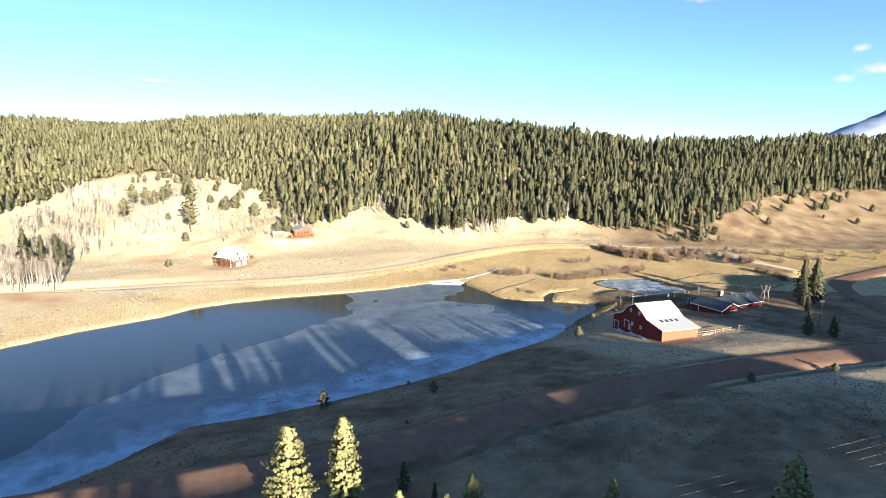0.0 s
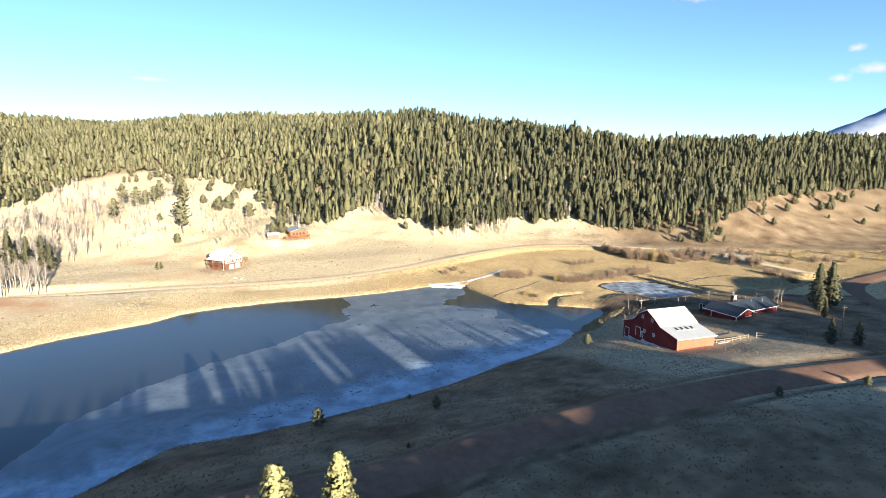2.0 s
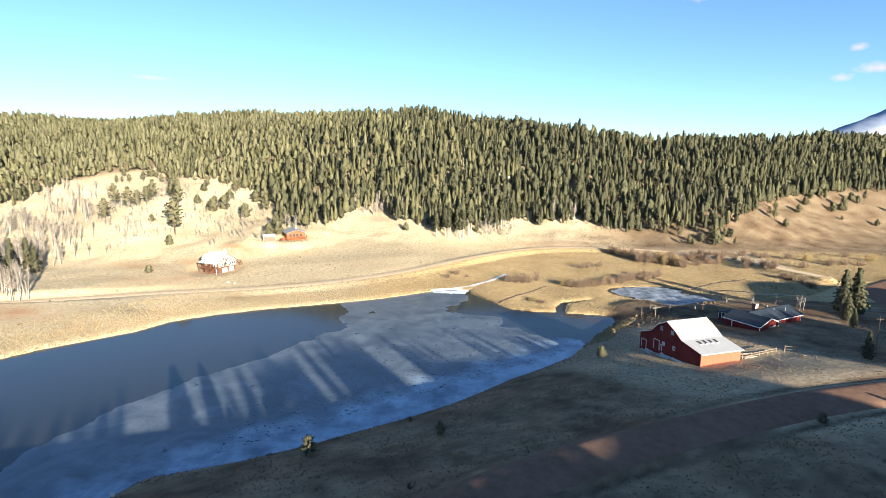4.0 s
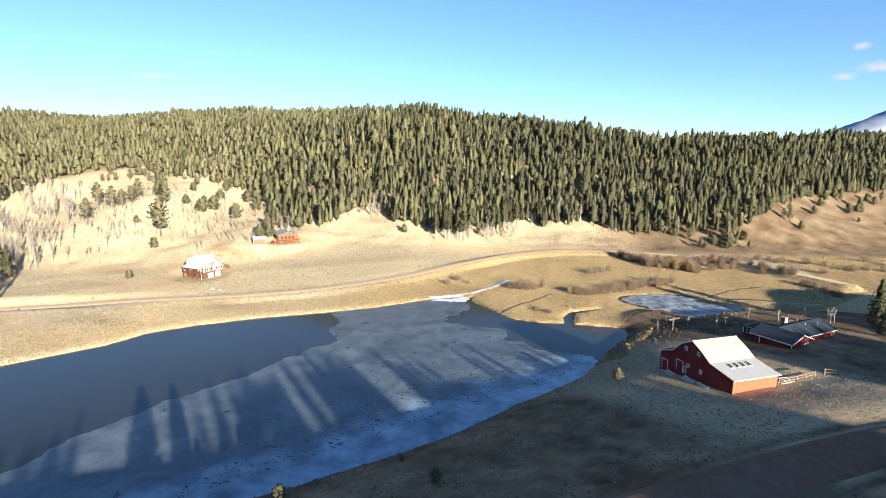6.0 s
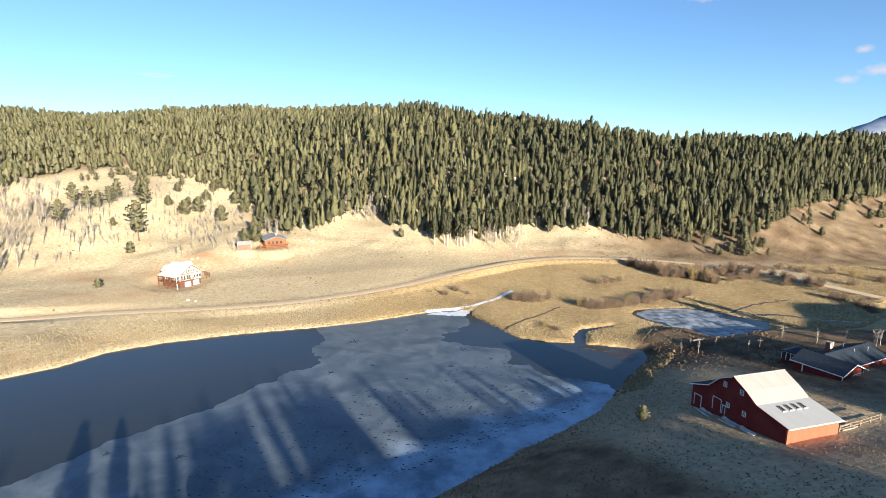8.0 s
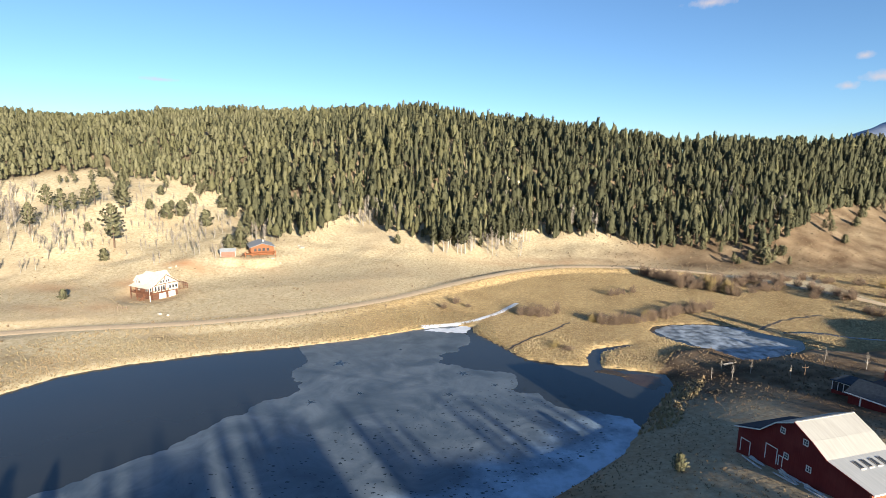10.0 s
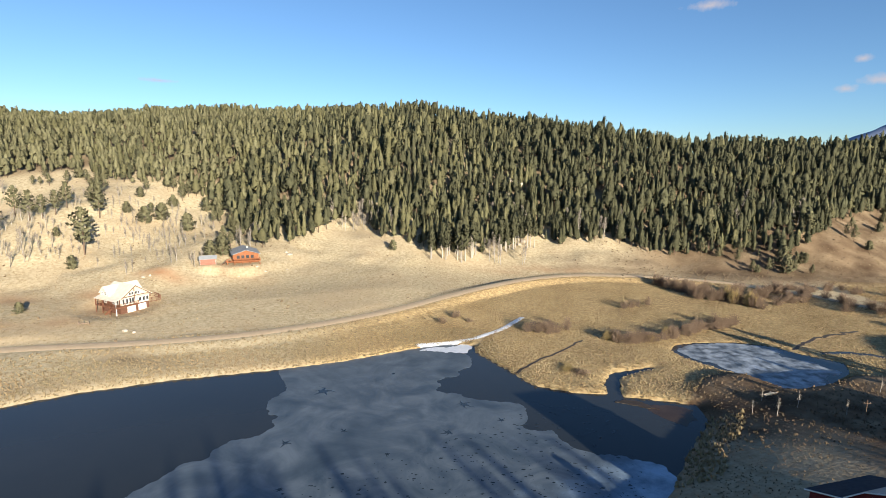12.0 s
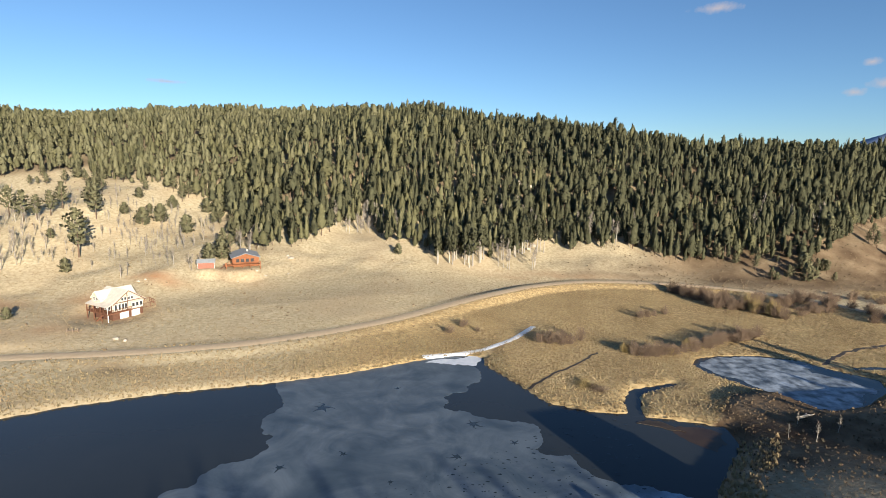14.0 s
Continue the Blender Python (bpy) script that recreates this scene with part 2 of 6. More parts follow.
gl.new(g_mix2.outputs[2], gn["Principled BSDF"].inputs["Base Color"])
M_GRASS = node_mat("dry_grass", (0.22, 0.17, 0.095), (0.35, 0.285, 0.17), 0.5, 0.9, c3=(0.36, 0.25, 0.14), c3_scale=0.05, c3_amount=0.5, random_by="island", spec=0.1)
M_MARSH = node_mat("golden_marsh_grass", (0.32, 0.242, 0.128), (0.47, 0.37, 0.212), 0.35, 0.9, c3=(0.19, 0.125, 0.062), c3_scale=0.06, c3_amount=0.6, random_by="island", spec=0.1, vary=(0.86, 1.1))
# Bluff grass made darker and browner to match the shade painted under it
M_BLUFFGRASS = node_mat("brown_shaded_bluff_grass", (0.15, 0.108, 0.064), (0.25, 0.185, 0.11), 0.5, 0.9, c3=(0.12, 0.078, 0.045), c3_scale=0.08, c3_amount=0.6, random_by="island", spec=0.1)
# Spruce needles painted brighter and yellower, with the sun in their colour
M_SUNTOP = node_mat("sunlit_spruce_needles", (0.20, 0.195, 0.085), (0.34, 0.32, 0.15), 2.5, 0.8, spec=0.1, random_by="island", vary=(0.6, 1.15))
M_ROAD = node_mat("red_gravel", (0.165, 0.095, 0.062), (0.235, 0.14, 0.094), 0.7, 0.95, 0.05, 3.0, (0.26, 0.165, 0.115), 0.12, 0.5, spec=0.1)
M_FARROAD = node_mat("tan_gravel", (0.60, 0.45, 0.285), (0.70, 0.545, 0.36), 0.7, 0.95, 0.05, 3.0, spec=0.1)
M_ICE = node_mat("thin_lake_ice", (0.056, 0.080, 0.106), (0.155, 0.188, 0.216), 0.09, 0.3, 0.012, 1.2, (0.036, 0.056, 0.078), 0.05, 0.7, spec=0.3)
# frost lies thick along the near shore and thins out towards the middle of the lake
in_, il = M_ICE.node_tree.nodes, M_ICE.node_tree.links
i_dot, i_map, i_tex, i_sum, i_ramp, i_mix = (in_.new("ShaderNodeVectorMath"), in_.new("ShaderNodeMapRange"), in_.new("ShaderNodeTexNoise"), in_.new("ShaderNodeMath"), in_.new("ShaderNodeValToRGB"), in_.new("ShaderNodeMix"))
i_dot.operation, i_mix.data_type, i_sum.operation, i_sum.use_clamp = "DOT_PRODUCT", "RGBA", "ADD", True
i_dot.inputs[1].default_value = (-0.64, 0.77, 0.0)
i_map.inputs[1].default_value, i_map.inputs[2].default_value, i_map.inputs[3].default_value, i_map.inputs[4].default_value = 111, 137, 0.85, -0.5
i_map.clamp = False
i_tex.inputs["Scale"].default_value, i_tex.inputs["Detail"].default_value, i_tex.inputs["Roughness"].default_value = 0.12, 6, 0.65
i_ramp.color_ramp.elements[0].color, i_ramp.color_ramp.elements[1].color = (0.095, 0.155, 0.225, 1), (0.36, 0.48, 0.60, 1)
i_ramp.color_ramp.elements[0].position, i_ramp.color_ramp.elements[1].position = 0.34, 0.62
il.new(in_["Texture Coordinate"].outputs["Object"], i_dot.inputs[0])
il.new(in_["Texture Coordinate"].outputs["Object"], i_tex.inputs["Vector"])
il.new(i_dot.outputs["Value"], i_map.inputs[0])
il.new(i_map.outputs[0], i_sum.inputs[0])
il.new(i_tex.outputs["Fac"], i_sum.inputs[1])
il.new(i_tex.outputs["Fac"], i_ramp.inputs[0])
i_thin = in_.new("ShaderNodeMapRange")
i_thin.inputs[1].default_value, i_thin.inputs[2].default_value = 0.35, 1.0
il.new(i_sum.outputs[0], i_thin.inputs[0])
il.new(i_thin.outputs[0], i_mix.inputs[0])
il.new(in_["Principled BSDF"].inputs["Base Color"].links[0].from_socket, i_mix.inputs[6])
il.new(i_ramp.outputs[0], i_mix.inputs[7])
il.new(i_mix.outputs[2], in_["Principled BSDF"].inputs["Base Color"])
for node in M_ICE.node_tree.nodes:
    if node.type == "TEX_NOISE" and node.inputs["Scale"].default_value < 0.1:
        node.inputs["Distortion"].default_value = 1.6
M_FROST = node_mat("white_frosted_ice", (0.62, 0.66, 0.72), (0.82, 0.84, 0.87), 0.5, 0.5, 0.02, 2.0, spec=0.4)
M_DARK_ICE = node_mat("dark_clear_ice", (0.02, 0.03, 0.035), (0.045, 0.055, 0.06), 0.5, 0.1, spec=0.5)
M_SHALLOW = node_mat("brown_shallow_water", (0.045, 0.028, 0.016), (0.075, 0.048, 0.028), 0.2, 0.06, spec=0.15)
M_WATER = node_mat("still_lake_water", (0.025, 0.030, 0.032), (0.035, 0.038, 0.037), 0.02, 0.11, spec=0.25)
M_SPRUCE = node_mat("spruce_needles", (0.054, 0.057, 0.034), (0.098, 0.096, 0.054), 0.9, 0.85, 0.16, 1.6, spec=0.1, random_by="island", vary=(0.74, 1.2))
M_PINE = node_mat("pine_needles", (0.096, 0.094, 0.050), (0.152, 0.144, 0.074), 0.9, 0.85, 0.16, 1.6, spec=0.1, random_by="island", vary=(0.74, 1.2))
M_OLIVE = node_mat("olive_pine_needles", (0.116, 0.113, 0.064), (0.178, 0.168, 0.095), 0.9, 0.85, 0.16, 1.6, spec=0.1, random_by="island", vary=(0.74, 1.2))
M_SAGE = node_mat("dark_scrub", (0.12, 0.09, 0.058), (0.20, 0.15, 0.096), 0.8, 0.95, spec=0.1)
M_BARK = node_mat("conifer_bark", (0.10, 0.065, 0.045), (0.20, 0.14, 0.10), 3, 0.95, 0.02, 20, spec=0.1)
M_ASPEN = node_mat("pale_aspen_bark", (0.31, 0.28, 0.24), (0.48, 0.44, 0.385), 1.5, 0.85, spec=0.1)
M_TWIG = node_mat("grey_twigs", (0.22, 0.19, 0.16), (0.35, 0.31, 0.265), 1.5, 0.9, spec=0.1)
M_WILLOW = node_mat("red_brown_willow_stems", (0.16, 0.112, 0.08), (0.29, 0.215, 0.155), 1.2, 0.9, spec=0.1)
M_WILLOW2 = node_mat("yellow_willow_stems", (0.26, 0.19, 0.08), (0.42, 0.33, 0.16), 1.2, 0.9, spec=0.1)
# Distance haze is painted into the blue; the pale patches are snow
M_MOUNTAIN = node_mat("hazy_blue_far_mountain", (0.20, 0.26, 0.38), (0.30, 0.36, 0.48), 0.004, 0.95, c3=(0.62, 0.66, 0.72), c3_scale=0.006, c3_amount=0.6, spec=0.0)


# ---- building blocks ----
def mesh_from(name, verts, faces, mats, index=None, shade=False):
    me = bpy.data.meshes.new(name)
    verts = np.asarray(verts, np.float32)
    faces = np.asarray(faces, np.int32)
    k = faces.shape[1]
    me.vertices.add(len(verts))
    me.vertices.foreach_set("co", verts.ravel())
    me.loops.add(faces.size)
    me.loops.foreach_set("vertex_index", faces.ravel())
    me.polygons.add(len(faces))
    me.polygons.foreach_set("loop_start", np.arange(0, faces.size, k, dtype=np.int32))
    for m in mats:
        me.materials.append(m)
    if index is not None:
        me.polygons.foreach_set("material_index", np.asarray(index, np.int32))
    me.update(calc_edges=True)
    if shade:
        me.polygons.foreach_set("use_smooth", np.ones(len(faces), bool))
    return me


def part(name, bm, material, parent=None, label=""):
    """Links a bmesh as one mesh object under a thing or a part."""
    me = bpy.data.meshes.new(name)
    bm.to_mesh(me)
    bm.free()
    me.materials.append(material)
    ob = new(name, me)
    if parent:
        ob.parent = parent
    if label:
        ob["label"] = label
    return ob


def box(bm, x0, y0, z0, x1, y1, z1, m=None, bevel=0.0):
    g = bmesh.ops.create_cube(bm, size=1.0)
    vs = g["verts"]
    for v in vs:
        v.co = Vector(((x0 + x1) / 2 + v.co.x * (x1 - x0), (y0 + y1) / 2 + v.co.y * (y1 - y0), (z0 + z1) / 2 + v.co.z * (z1 - z0)))
    if bevel:
        es = list({e for v in vs for e in v.link_edges})
        r = bmesh.ops.bevel(bm, geom=es, offset=bevel, segments=1, affect="EDGES")
        vs = list({v for f in r["faces"] for v in f.verts} | {v for v in vs if v.is_valid})
    if m is not None:
        for v in vs:
            v.co = m @ v.co
    return vs


def box_part(name, dims, material, parent=None, m=None, bevel=0.0, label=""):
    bm = bmesh.new()
    box(bm, *dims, m=m, bevel=bevel)
    return part(name, bm, material, parent, label)


def thing(name, place, label, category, group="", kind=""):
    ob = new(name)
    ob.empty_display_size = 0.2
    ob.matrix_world = place
    return tagged(ob, label, category, group, kind)


def ground_at(x, y):
    return float(height(np.array([x]), np.array([y]))[0])


def smooth_line(pts, step):
    """Points at even steps along a rounded line."""
    p = np.array(pts, float)
    for _ in range(3):
        q = np.empty((2 * len(p) - 2, 2))
        q[0::2], q[1::2] = 0.75 * p[:-1] + 0.25 * p[1:], 0.25 * p[:-1] + 0.75 * p[1:]
        p = np.vstack([p[:1], q, p[-1:]])
    d = np.r_[0, np.cumsum(np.hypot(*np.diff(p, axis=0).T))]
    s = np.arange(0, d[-1], step)
    return np.stack([np.interp(s, d, p[:, 0]), np.interp(s, d, p[:, 1])], 1)


# ---- ground ----
def axis_steps(fine0, fine1, step, low, high, grow=1.09):
    mid = list(np.arange(fine0, fine1, step))
    up, v, s = [], mid[-1], step
    while v < high:
        s *= grow
        v += s
        up.append(v)
    down, v, s = [], mid[0], step
    while v > low:
        s *= grow
        v -= s
        down.append(v)
    return np.array(down[::-1] + mid + up)


gx = axis_steps(-190, 215, 1.5, -4600, 4600)
gy = axis_steps(70, 400, 1.4, -2500, 4700)
GX, GY = np.meshgrid(gx, gy)
GZ = height(GX, GY)
nx, ny = len(gx), len(gy)
ids = np.arange(nx * ny).reshape(ny, nx)
quads = np.stack([ids[:-1, :-1], ids[:-1, 1:], ids[1:, 1:], ids[1:, :-1]], -1).reshape(-1, 4)
ground = new("ground", mesh_from("ground", np.stack([GX, GY, GZ], -1).reshape(-1, 3), quads, [M_GROUND], shade=True))
soil_shade = np.zeros(GX.shape)
for sx, sy, rx, ry, a in ((-112, 262, 11, 8, 0.9), (-122, 270, 10, 7, 0.8), (-112, 287, 10, 4, 0.9), (-118, 245, 9, 4, 0.5), (45, 348, 34, 4, 0.45), (20, 343, 16, 3, 0.3),
                          (150, 368, 30, 8, 0.3), (210, 372, 30, 7, 0.2), (-150, 262, 12, 5, 0.6), (-90, 300, 12, 5, 0.5), (58, 141, 12, 3, 0.8), (-140, 240, 14, 4, 0.5), (-160, 196, 22, 6, 0.9)):
    soil_shade = np.maximum(soil_shade, a * np.exp(-((GX - sx) / rx) ** 2 - ((GY - sy) / ry) ** 2) * (0.8 + 0.5 * bumps(GX, GY, 2.5, 21)))
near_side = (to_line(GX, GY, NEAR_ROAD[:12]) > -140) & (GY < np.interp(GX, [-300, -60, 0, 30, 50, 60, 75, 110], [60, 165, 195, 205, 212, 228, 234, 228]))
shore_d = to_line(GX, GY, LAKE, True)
# Shade painted on the near side, left lighter in a band along the sun
brush_shade = np.where(near_side, (0.78 - 0.64 * smooth(98, 112, GY) * smooth(96, 106, 0.85 * GX + 0.53 * GY) * smooth(160, 146, 0.85 * GX + 0.53 * GY)) * (0.8 + 0.4 * bumps(GX, GY, 4, 25) + 0.3 * bumps(GX, GY, 1.0, 26)) + 0.3 * (GX > 20) * np.exp(-np.clip(shore_d, 0, 99) / 14), 0.0)
for sx, sy, rx, ry, a in ((62, 203, 12, 9, 1.0), (72, 210, 10, 7, 1.0), (82, 205, 14, 8, 0.9), (55, 196, 7, 6, 0.9), (50, 222, 5, 3, 0.5), (62, 222, 8, 6, 0.7), (115, 225, 20, 12, 0.6), (-86, 226, 14, 4, 0.5), (-120, 205, 14, 4, 0.5), (110, 362, 60, 8, 0.6), (180, 372, 40, 9, 0.45), (75, 352, 40, 4, 0.5), (130, 340, 40, 8, 0.4)):
    brush_shade = np.maximum(brush_shade, a * np.exp(-((GX - sx) / rx) ** 2 - ((GY - sy) / ry) ** 2) * (0.9 + 0.5 * bumps(GX, GY, 2.0, 23)))
verge = to_line(GX, GY, NEAR_ROAD[:13])
brush_shade = np.maximum(brush_shade, (0.95 * np.exp(-((np.abs(verge) - 6.2) / 1.3) ** 2)) * (0.85 + 0.3 * bumps(GX, GY, 3, 24)) * near_side)
in_trees = GY - np.interp(GX, [-900, -300, -246, -208, -172, -128, -90, -58, -15, 48, 135, 181, 272, 900], [240, 285, 340, 382, 368, 374, 330, 390, 352, 374, 377, 402, 472, 560])
brush_shade = np.maximum(brush_shade, 0.7 * smooth(12, 28, in_trees) * (0.9 + 0.25 * bumps(GX, GY, 6, 27)))
brush_shade = np.maximum(brush_shade, 0.92 * smooth(70, 120, GX) * smooth(332, 350, GY) * (0.8 + 0.3 * bumps(GX, GY, 3.0, 29)))
soil_shade = np.maximum(soil_shade, 0.3 * smooth(60, 120, GX) * smooth(330, 348, GY) * (0.75 + 0.4 * bumps(GX, GY, 9, 30)))
# Redder tone for the painted shade, weaker in the same sunlit band
soil_shade = np.maximum(soil_shade, np.where(near_side, (0.65 - 0.42 * smooth(96, 106, 0.85 * GX + 0.53 * GY) * smooth(160, 146, 0.85 * GX + 0.53 * GY)) * (0.8 + 0.6 * bumps(GX, GY, 6, 28)), 0))
wet = smooth(-60, -20, GX) * smooth(340, 260, GX) * ((to_line(GX, GY, FAR_ROAD) < -2.5) | (GX > 165)) * ~near_side * (GY < 345)
attr = ground.data.attributes.new("marsh", "FLOAT", "POINT")
attr.data.foreach_set("value", np.clip(0.85 * wet, 0, 1).astype(np.float32).ravel())
attr = ground.data.attributes.new("brush_shade", "FLOAT", "POINT")
attr.data.foreach_set("value", np.clip(brush_shade, 0, 1).astype(np.float32).ravel())
attr = ground.data.attributes.new("soil_shade", "FLOAT", "POINT")
attr.data.foreach_set("value", np.clip(soil_shade, 0, 1).astype(np.float32).ravel())
tagged(ground, "rolling ground of dry tan grass and reddish soil, near bluff darkened for shade", "ground", kind="structure")


def ribbon(name, line, half, lift, material, label, step=1.5, across=7, crown=0.12):
    p = smooth_line(line, step)
    t = np.gradient(p, axis=0)
    t /= np.hypot(t[:, 0], t[:, 1])[:, None]
    side = np.stack([-t[:, 1], t[:, 0]], 1)
    rng = np.random.default_rng(len(line))
    wob = half * (1 + 0.06 * np.interp(np.arange(len(p)), np.arange(0, len(p) + 6, 6), rng.uniform(-1, 1, len(np.arange(0, len(p) + 6, 6)))))
    rows = []
    for k in range(across):
        u = k / (across - 1) * 2 - 1
        q = p + side * (u * wob)[:, None]
        z = height(q[:, 0], q[:, 1]) + lift + crown * (1 - u * u) - (0.08 if abs(u) > 0.99 else 0)
        rows.append(np.c_[q, z])
    v = np.stack(rows, 1)
    idx = np.arange(v.shape[0] * across).reshape(-1, across)
    f = np.stack([idx[:-1, :-1], idx[1:, :-1], idx[1:, 1:], idx[:-1, 1:]], -1).reshape(-1, 4)[:, ::-1]
    return tagged(new(name, mesh_from(name, v.reshape(-1, 3), f, [material], shade=True)), label, "road", kind="structure")


near_road = ribbon("road", NEAR_ROAD, 4.4, 0.10, M_ROAD, "broad reddish gravel road on the bluff", across=9)
far_road = ribbon("road", FAR_ROAD, 2.3, 0.08, M_FARROAD, "narrow tan gravel road along the far meadow", crown=0.05)

# ---- water and ice ----
water = new("water", mesh_from("water", [(-206, 20, 0), (62, 20, 0), (62, 258, 0), (-206, 258, 0)], [(0, 1, 2, 3)], [M_WATER]))
tagged(water, "still dark open water of the lake", "lake", kind="structure")


def ragged(pts, rough, seed, levels=4):
    """A closed outline broken up into uneven bays."""
    rng = np.random.default_rng(seed)
    p = np.array(pts, float)
    for k in range(levels):
        nxt = np.roll(p, -1, 0)
        d = nxt - p
        ln = np.hypot(d[:, 0], d[:, 1])[:, None]
        nrm = np.c_[-d[:, 1], d[:, 0]] / np.maximum(ln, 1e-6)
        mid = (p + nxt) / 2 + nrm * rng.uniform(-1, 1, (len(p), 1)) * np.minimum(rough * 0.62 ** k, ln * 0.2)
        p = np.stack([p, mid], 1).reshape(-1, 2)
    return p


def sheet(name, outline, z, material, label, category, thick=0.05):
    bm = bmesh.new()
    top = [bm.verts.new((x, y, z)) for x, y in outline]
    f = bm.faces.new(top)
    if f.normal.z < 0 or sum((a[0] * b[1] - b[0] * a[1]) for a, b in zip(outline, np.roll(outline, -1, 0))) < 0:
        f.normal_flip()
    r = bmesh.ops.extrude_face_region(bm, geom=[f])
    for v in [g for g in r["geom"] if isinstance(g, bmesh.types.BMVert)]:
        v.co.z -= thick
    bmesh.ops.recalc_face_normals(bm, faces=bm.faces)
    bmesh.ops.triangulate(bm, faces=[g for g in bm.faces if len(g.verts) > 4])
    return tagged(part(name, bm, material), label, category, kind="structure")


ICE = [(-47, 230), (-45.5, 221.8), (-42, 215.5), (-43.5, 209), (-39, 201), (-38.5, 196), (-43, 191.5), (-46, 185), (-51, 178.5),
       (-62, 161.5), (-66, 156), (-73, 145.5), (-79, 134), (-82, 122), (-83, 104), (-88, 86), (-70, 78), (-58, 96), (-52, 108), (-38, 112),
       (-20, 125), (0, 141), (16, 156), (30, 169), (37, 182.5), (36, 188), (30, 190.5), (25, 190.5), (18, 199.5), (11.5, 201), (13.5, 210),
       (2.3, 213), (-6.4, 216.5), (-6.8, 222), (-1.5, 226), (2, 237), (-0.5, 242.5), (-3, 249), (-16, 249), (-34, 236)]
ice = sheet("ice", ragged(ICE, 2.2, 11), 0.03, M_ICE, "thin grey ice sheet on the lake, partly clear", "ice")

# ---- conifers ----
FOREST_X = [-900, -300, -262, -246, -236, -208, -172, -145, -128, -112, -104, -90, -80, -67, -58, -50, -42, -15, 5, 25, 38, 48, 75, 97, 135, 162, 174, 190, 202, 224, 246, 300, 350, 900]
FOREST_Y = [240, 285, 300, 340, 372, 382, 368, 376, 374, 350, 338, 326, 337, 366, 388, 374, 360, 351, 356, 369, 381, 371, 382, 373, 374, 371, 377, 389, 400, 418, 431, 458, 474, 560]


def soft_normals(v, seed):
    """Directions that let a crown of loose sprays take light as one uneven mass."""
    rng = np.random.default_rng(seed)
    n = np.c_[v[:, :2], np.zeros(len(v))]
    n /= np.maximum(np.hypot(n[:, 0], n[:, 1]), 0.02)[:, None]
    n[:, 2] = 0.6
    n += rng.normal(0, 0.3, n.shape)
    return n / np.linalg.norm(n, axis=1)[:, None]


def facing(v, f, n):
    """The faces, turned so that each looks the way of its normals."""
    f = np.array(f)
    a, b, c = v[f[:, 0]], v[f[:, 1]], v[f[:, 2]]
    wrong = (np.cross(b - a, c - a) * (n[f[:, 0]] + n[f[:, 1]] + n[f[:, 2]])).sum(1) < 0
    f[wrong] = f[wrong][:, ::-1]
    return f


def woods(name, spots, templates, weights, mats, label, seed, hmin, hmax, tall=None):
    """One mesh of many trees, too many to count."""
    rng = np.random.default_rng(seed)
    V, F, I, N, base = [], [], [], [], 0
    x, y = spots[:, 0], spots[:, 1]
    z = height(x, y)
    pick = rng.choice(len(templates), len(spots), p=weights)
    to_round = (rng.random(len(spots)) < 0.6 * smooth(-70, -150, x)) & (len(templates) > 8)
    pick = np.where(to_round, rng.integers(8, 12, len(spots)), pick)
    soft = [soft_normals(tv, seed + k) for k, (tv, tf, trunk) in enumerate(templates)]
    templates = [(tv, facing(tv, tf, nv), trunk) for (tv, tf, trunk), nv in zip(templates, soft)]
    tint = bumps(x, y, 14, seed + 1) + rng.normal(0, 0.7, len(spots)) + 1.2 * smooth(-70, -180, x) - 1.0 * smooth(-10, 70, x)
    for k in range(len(spots)):
        tv, tf, trunk = templates[pick[k]]
        s = rng.uniform(hmin, hmax) * (0.7 if rng.random() < 0.25 else 1.22 if rng.random() < 0.1 else 1) * (0.72 + 0.28 * float(smooth(-190, -60, x[k])))
        if tall is not None:
            s = tall[k]
        a = rng.uniform(0, math.tau)
        c, q = math.cos(a), math.sin(a)
        wide = s * rng.uniform(0.85, 1.15)
        lean = rng.normal(0, 0.02, 2)
        v = np.empty_like(tv)
        v[:, 0] = (tv[:, 0] * c - tv[:, 1] * q) * wide + x[k] + lean[0] * tv[:, 2] * s
        v[:, 1] = (tv[:, 0] * q + tv[:, 1] * c) * wide + y[k] + lean[1] * tv[:, 2] * s
        v[:, 2] = tv[:, 2] * s + z[k]
        V.append(v)
        tn = soft[pick[k]]
        N.append(np.stack([tn[:, 0] * c - tn[:, 1] * q, tn[:, 0] * q + tn[:, 1] * c, tn[:, 2]], 1))
        F.append(tf + base)
        idx = np.full(len(tf), 1 if tint[k] < 0.0 else (2 if tint[k] < 1.0 else 3))
        idx[:trunk] = 0
        I.append(idx)
        base += len(tv)
    me = mesh_from(name, np.concatenate(V), np.concatenate(F), mats, np.concatenate(I), True)
    me.normals_split_custom_set_from_vertices(np.concatenate(N).astype(np.float32))
    return tagged(new(name, me), label, "forest", kind="stuff")


def scatter(x0, x1, y0, y1, gap, seed, keep):
    """Uneven spots about gap apart where keep(x, y) is true."""
    rng = np.random.default_rng(seed)
    xs, ys = np.meshgrid(np.arange(x0, x1, gap), np.arange(y0, y1, gap))
    xs = xs.ravel() + rng.uniform(-0.55, 0.55, xs.size) * gap
    ys = ys.ravel() + rng.uniform(-0.55, 0.55, ys.size) * gap
    ok = keep(xs, ys, rng)
    return np.stack([xs[ok], ys[ok]], 1)


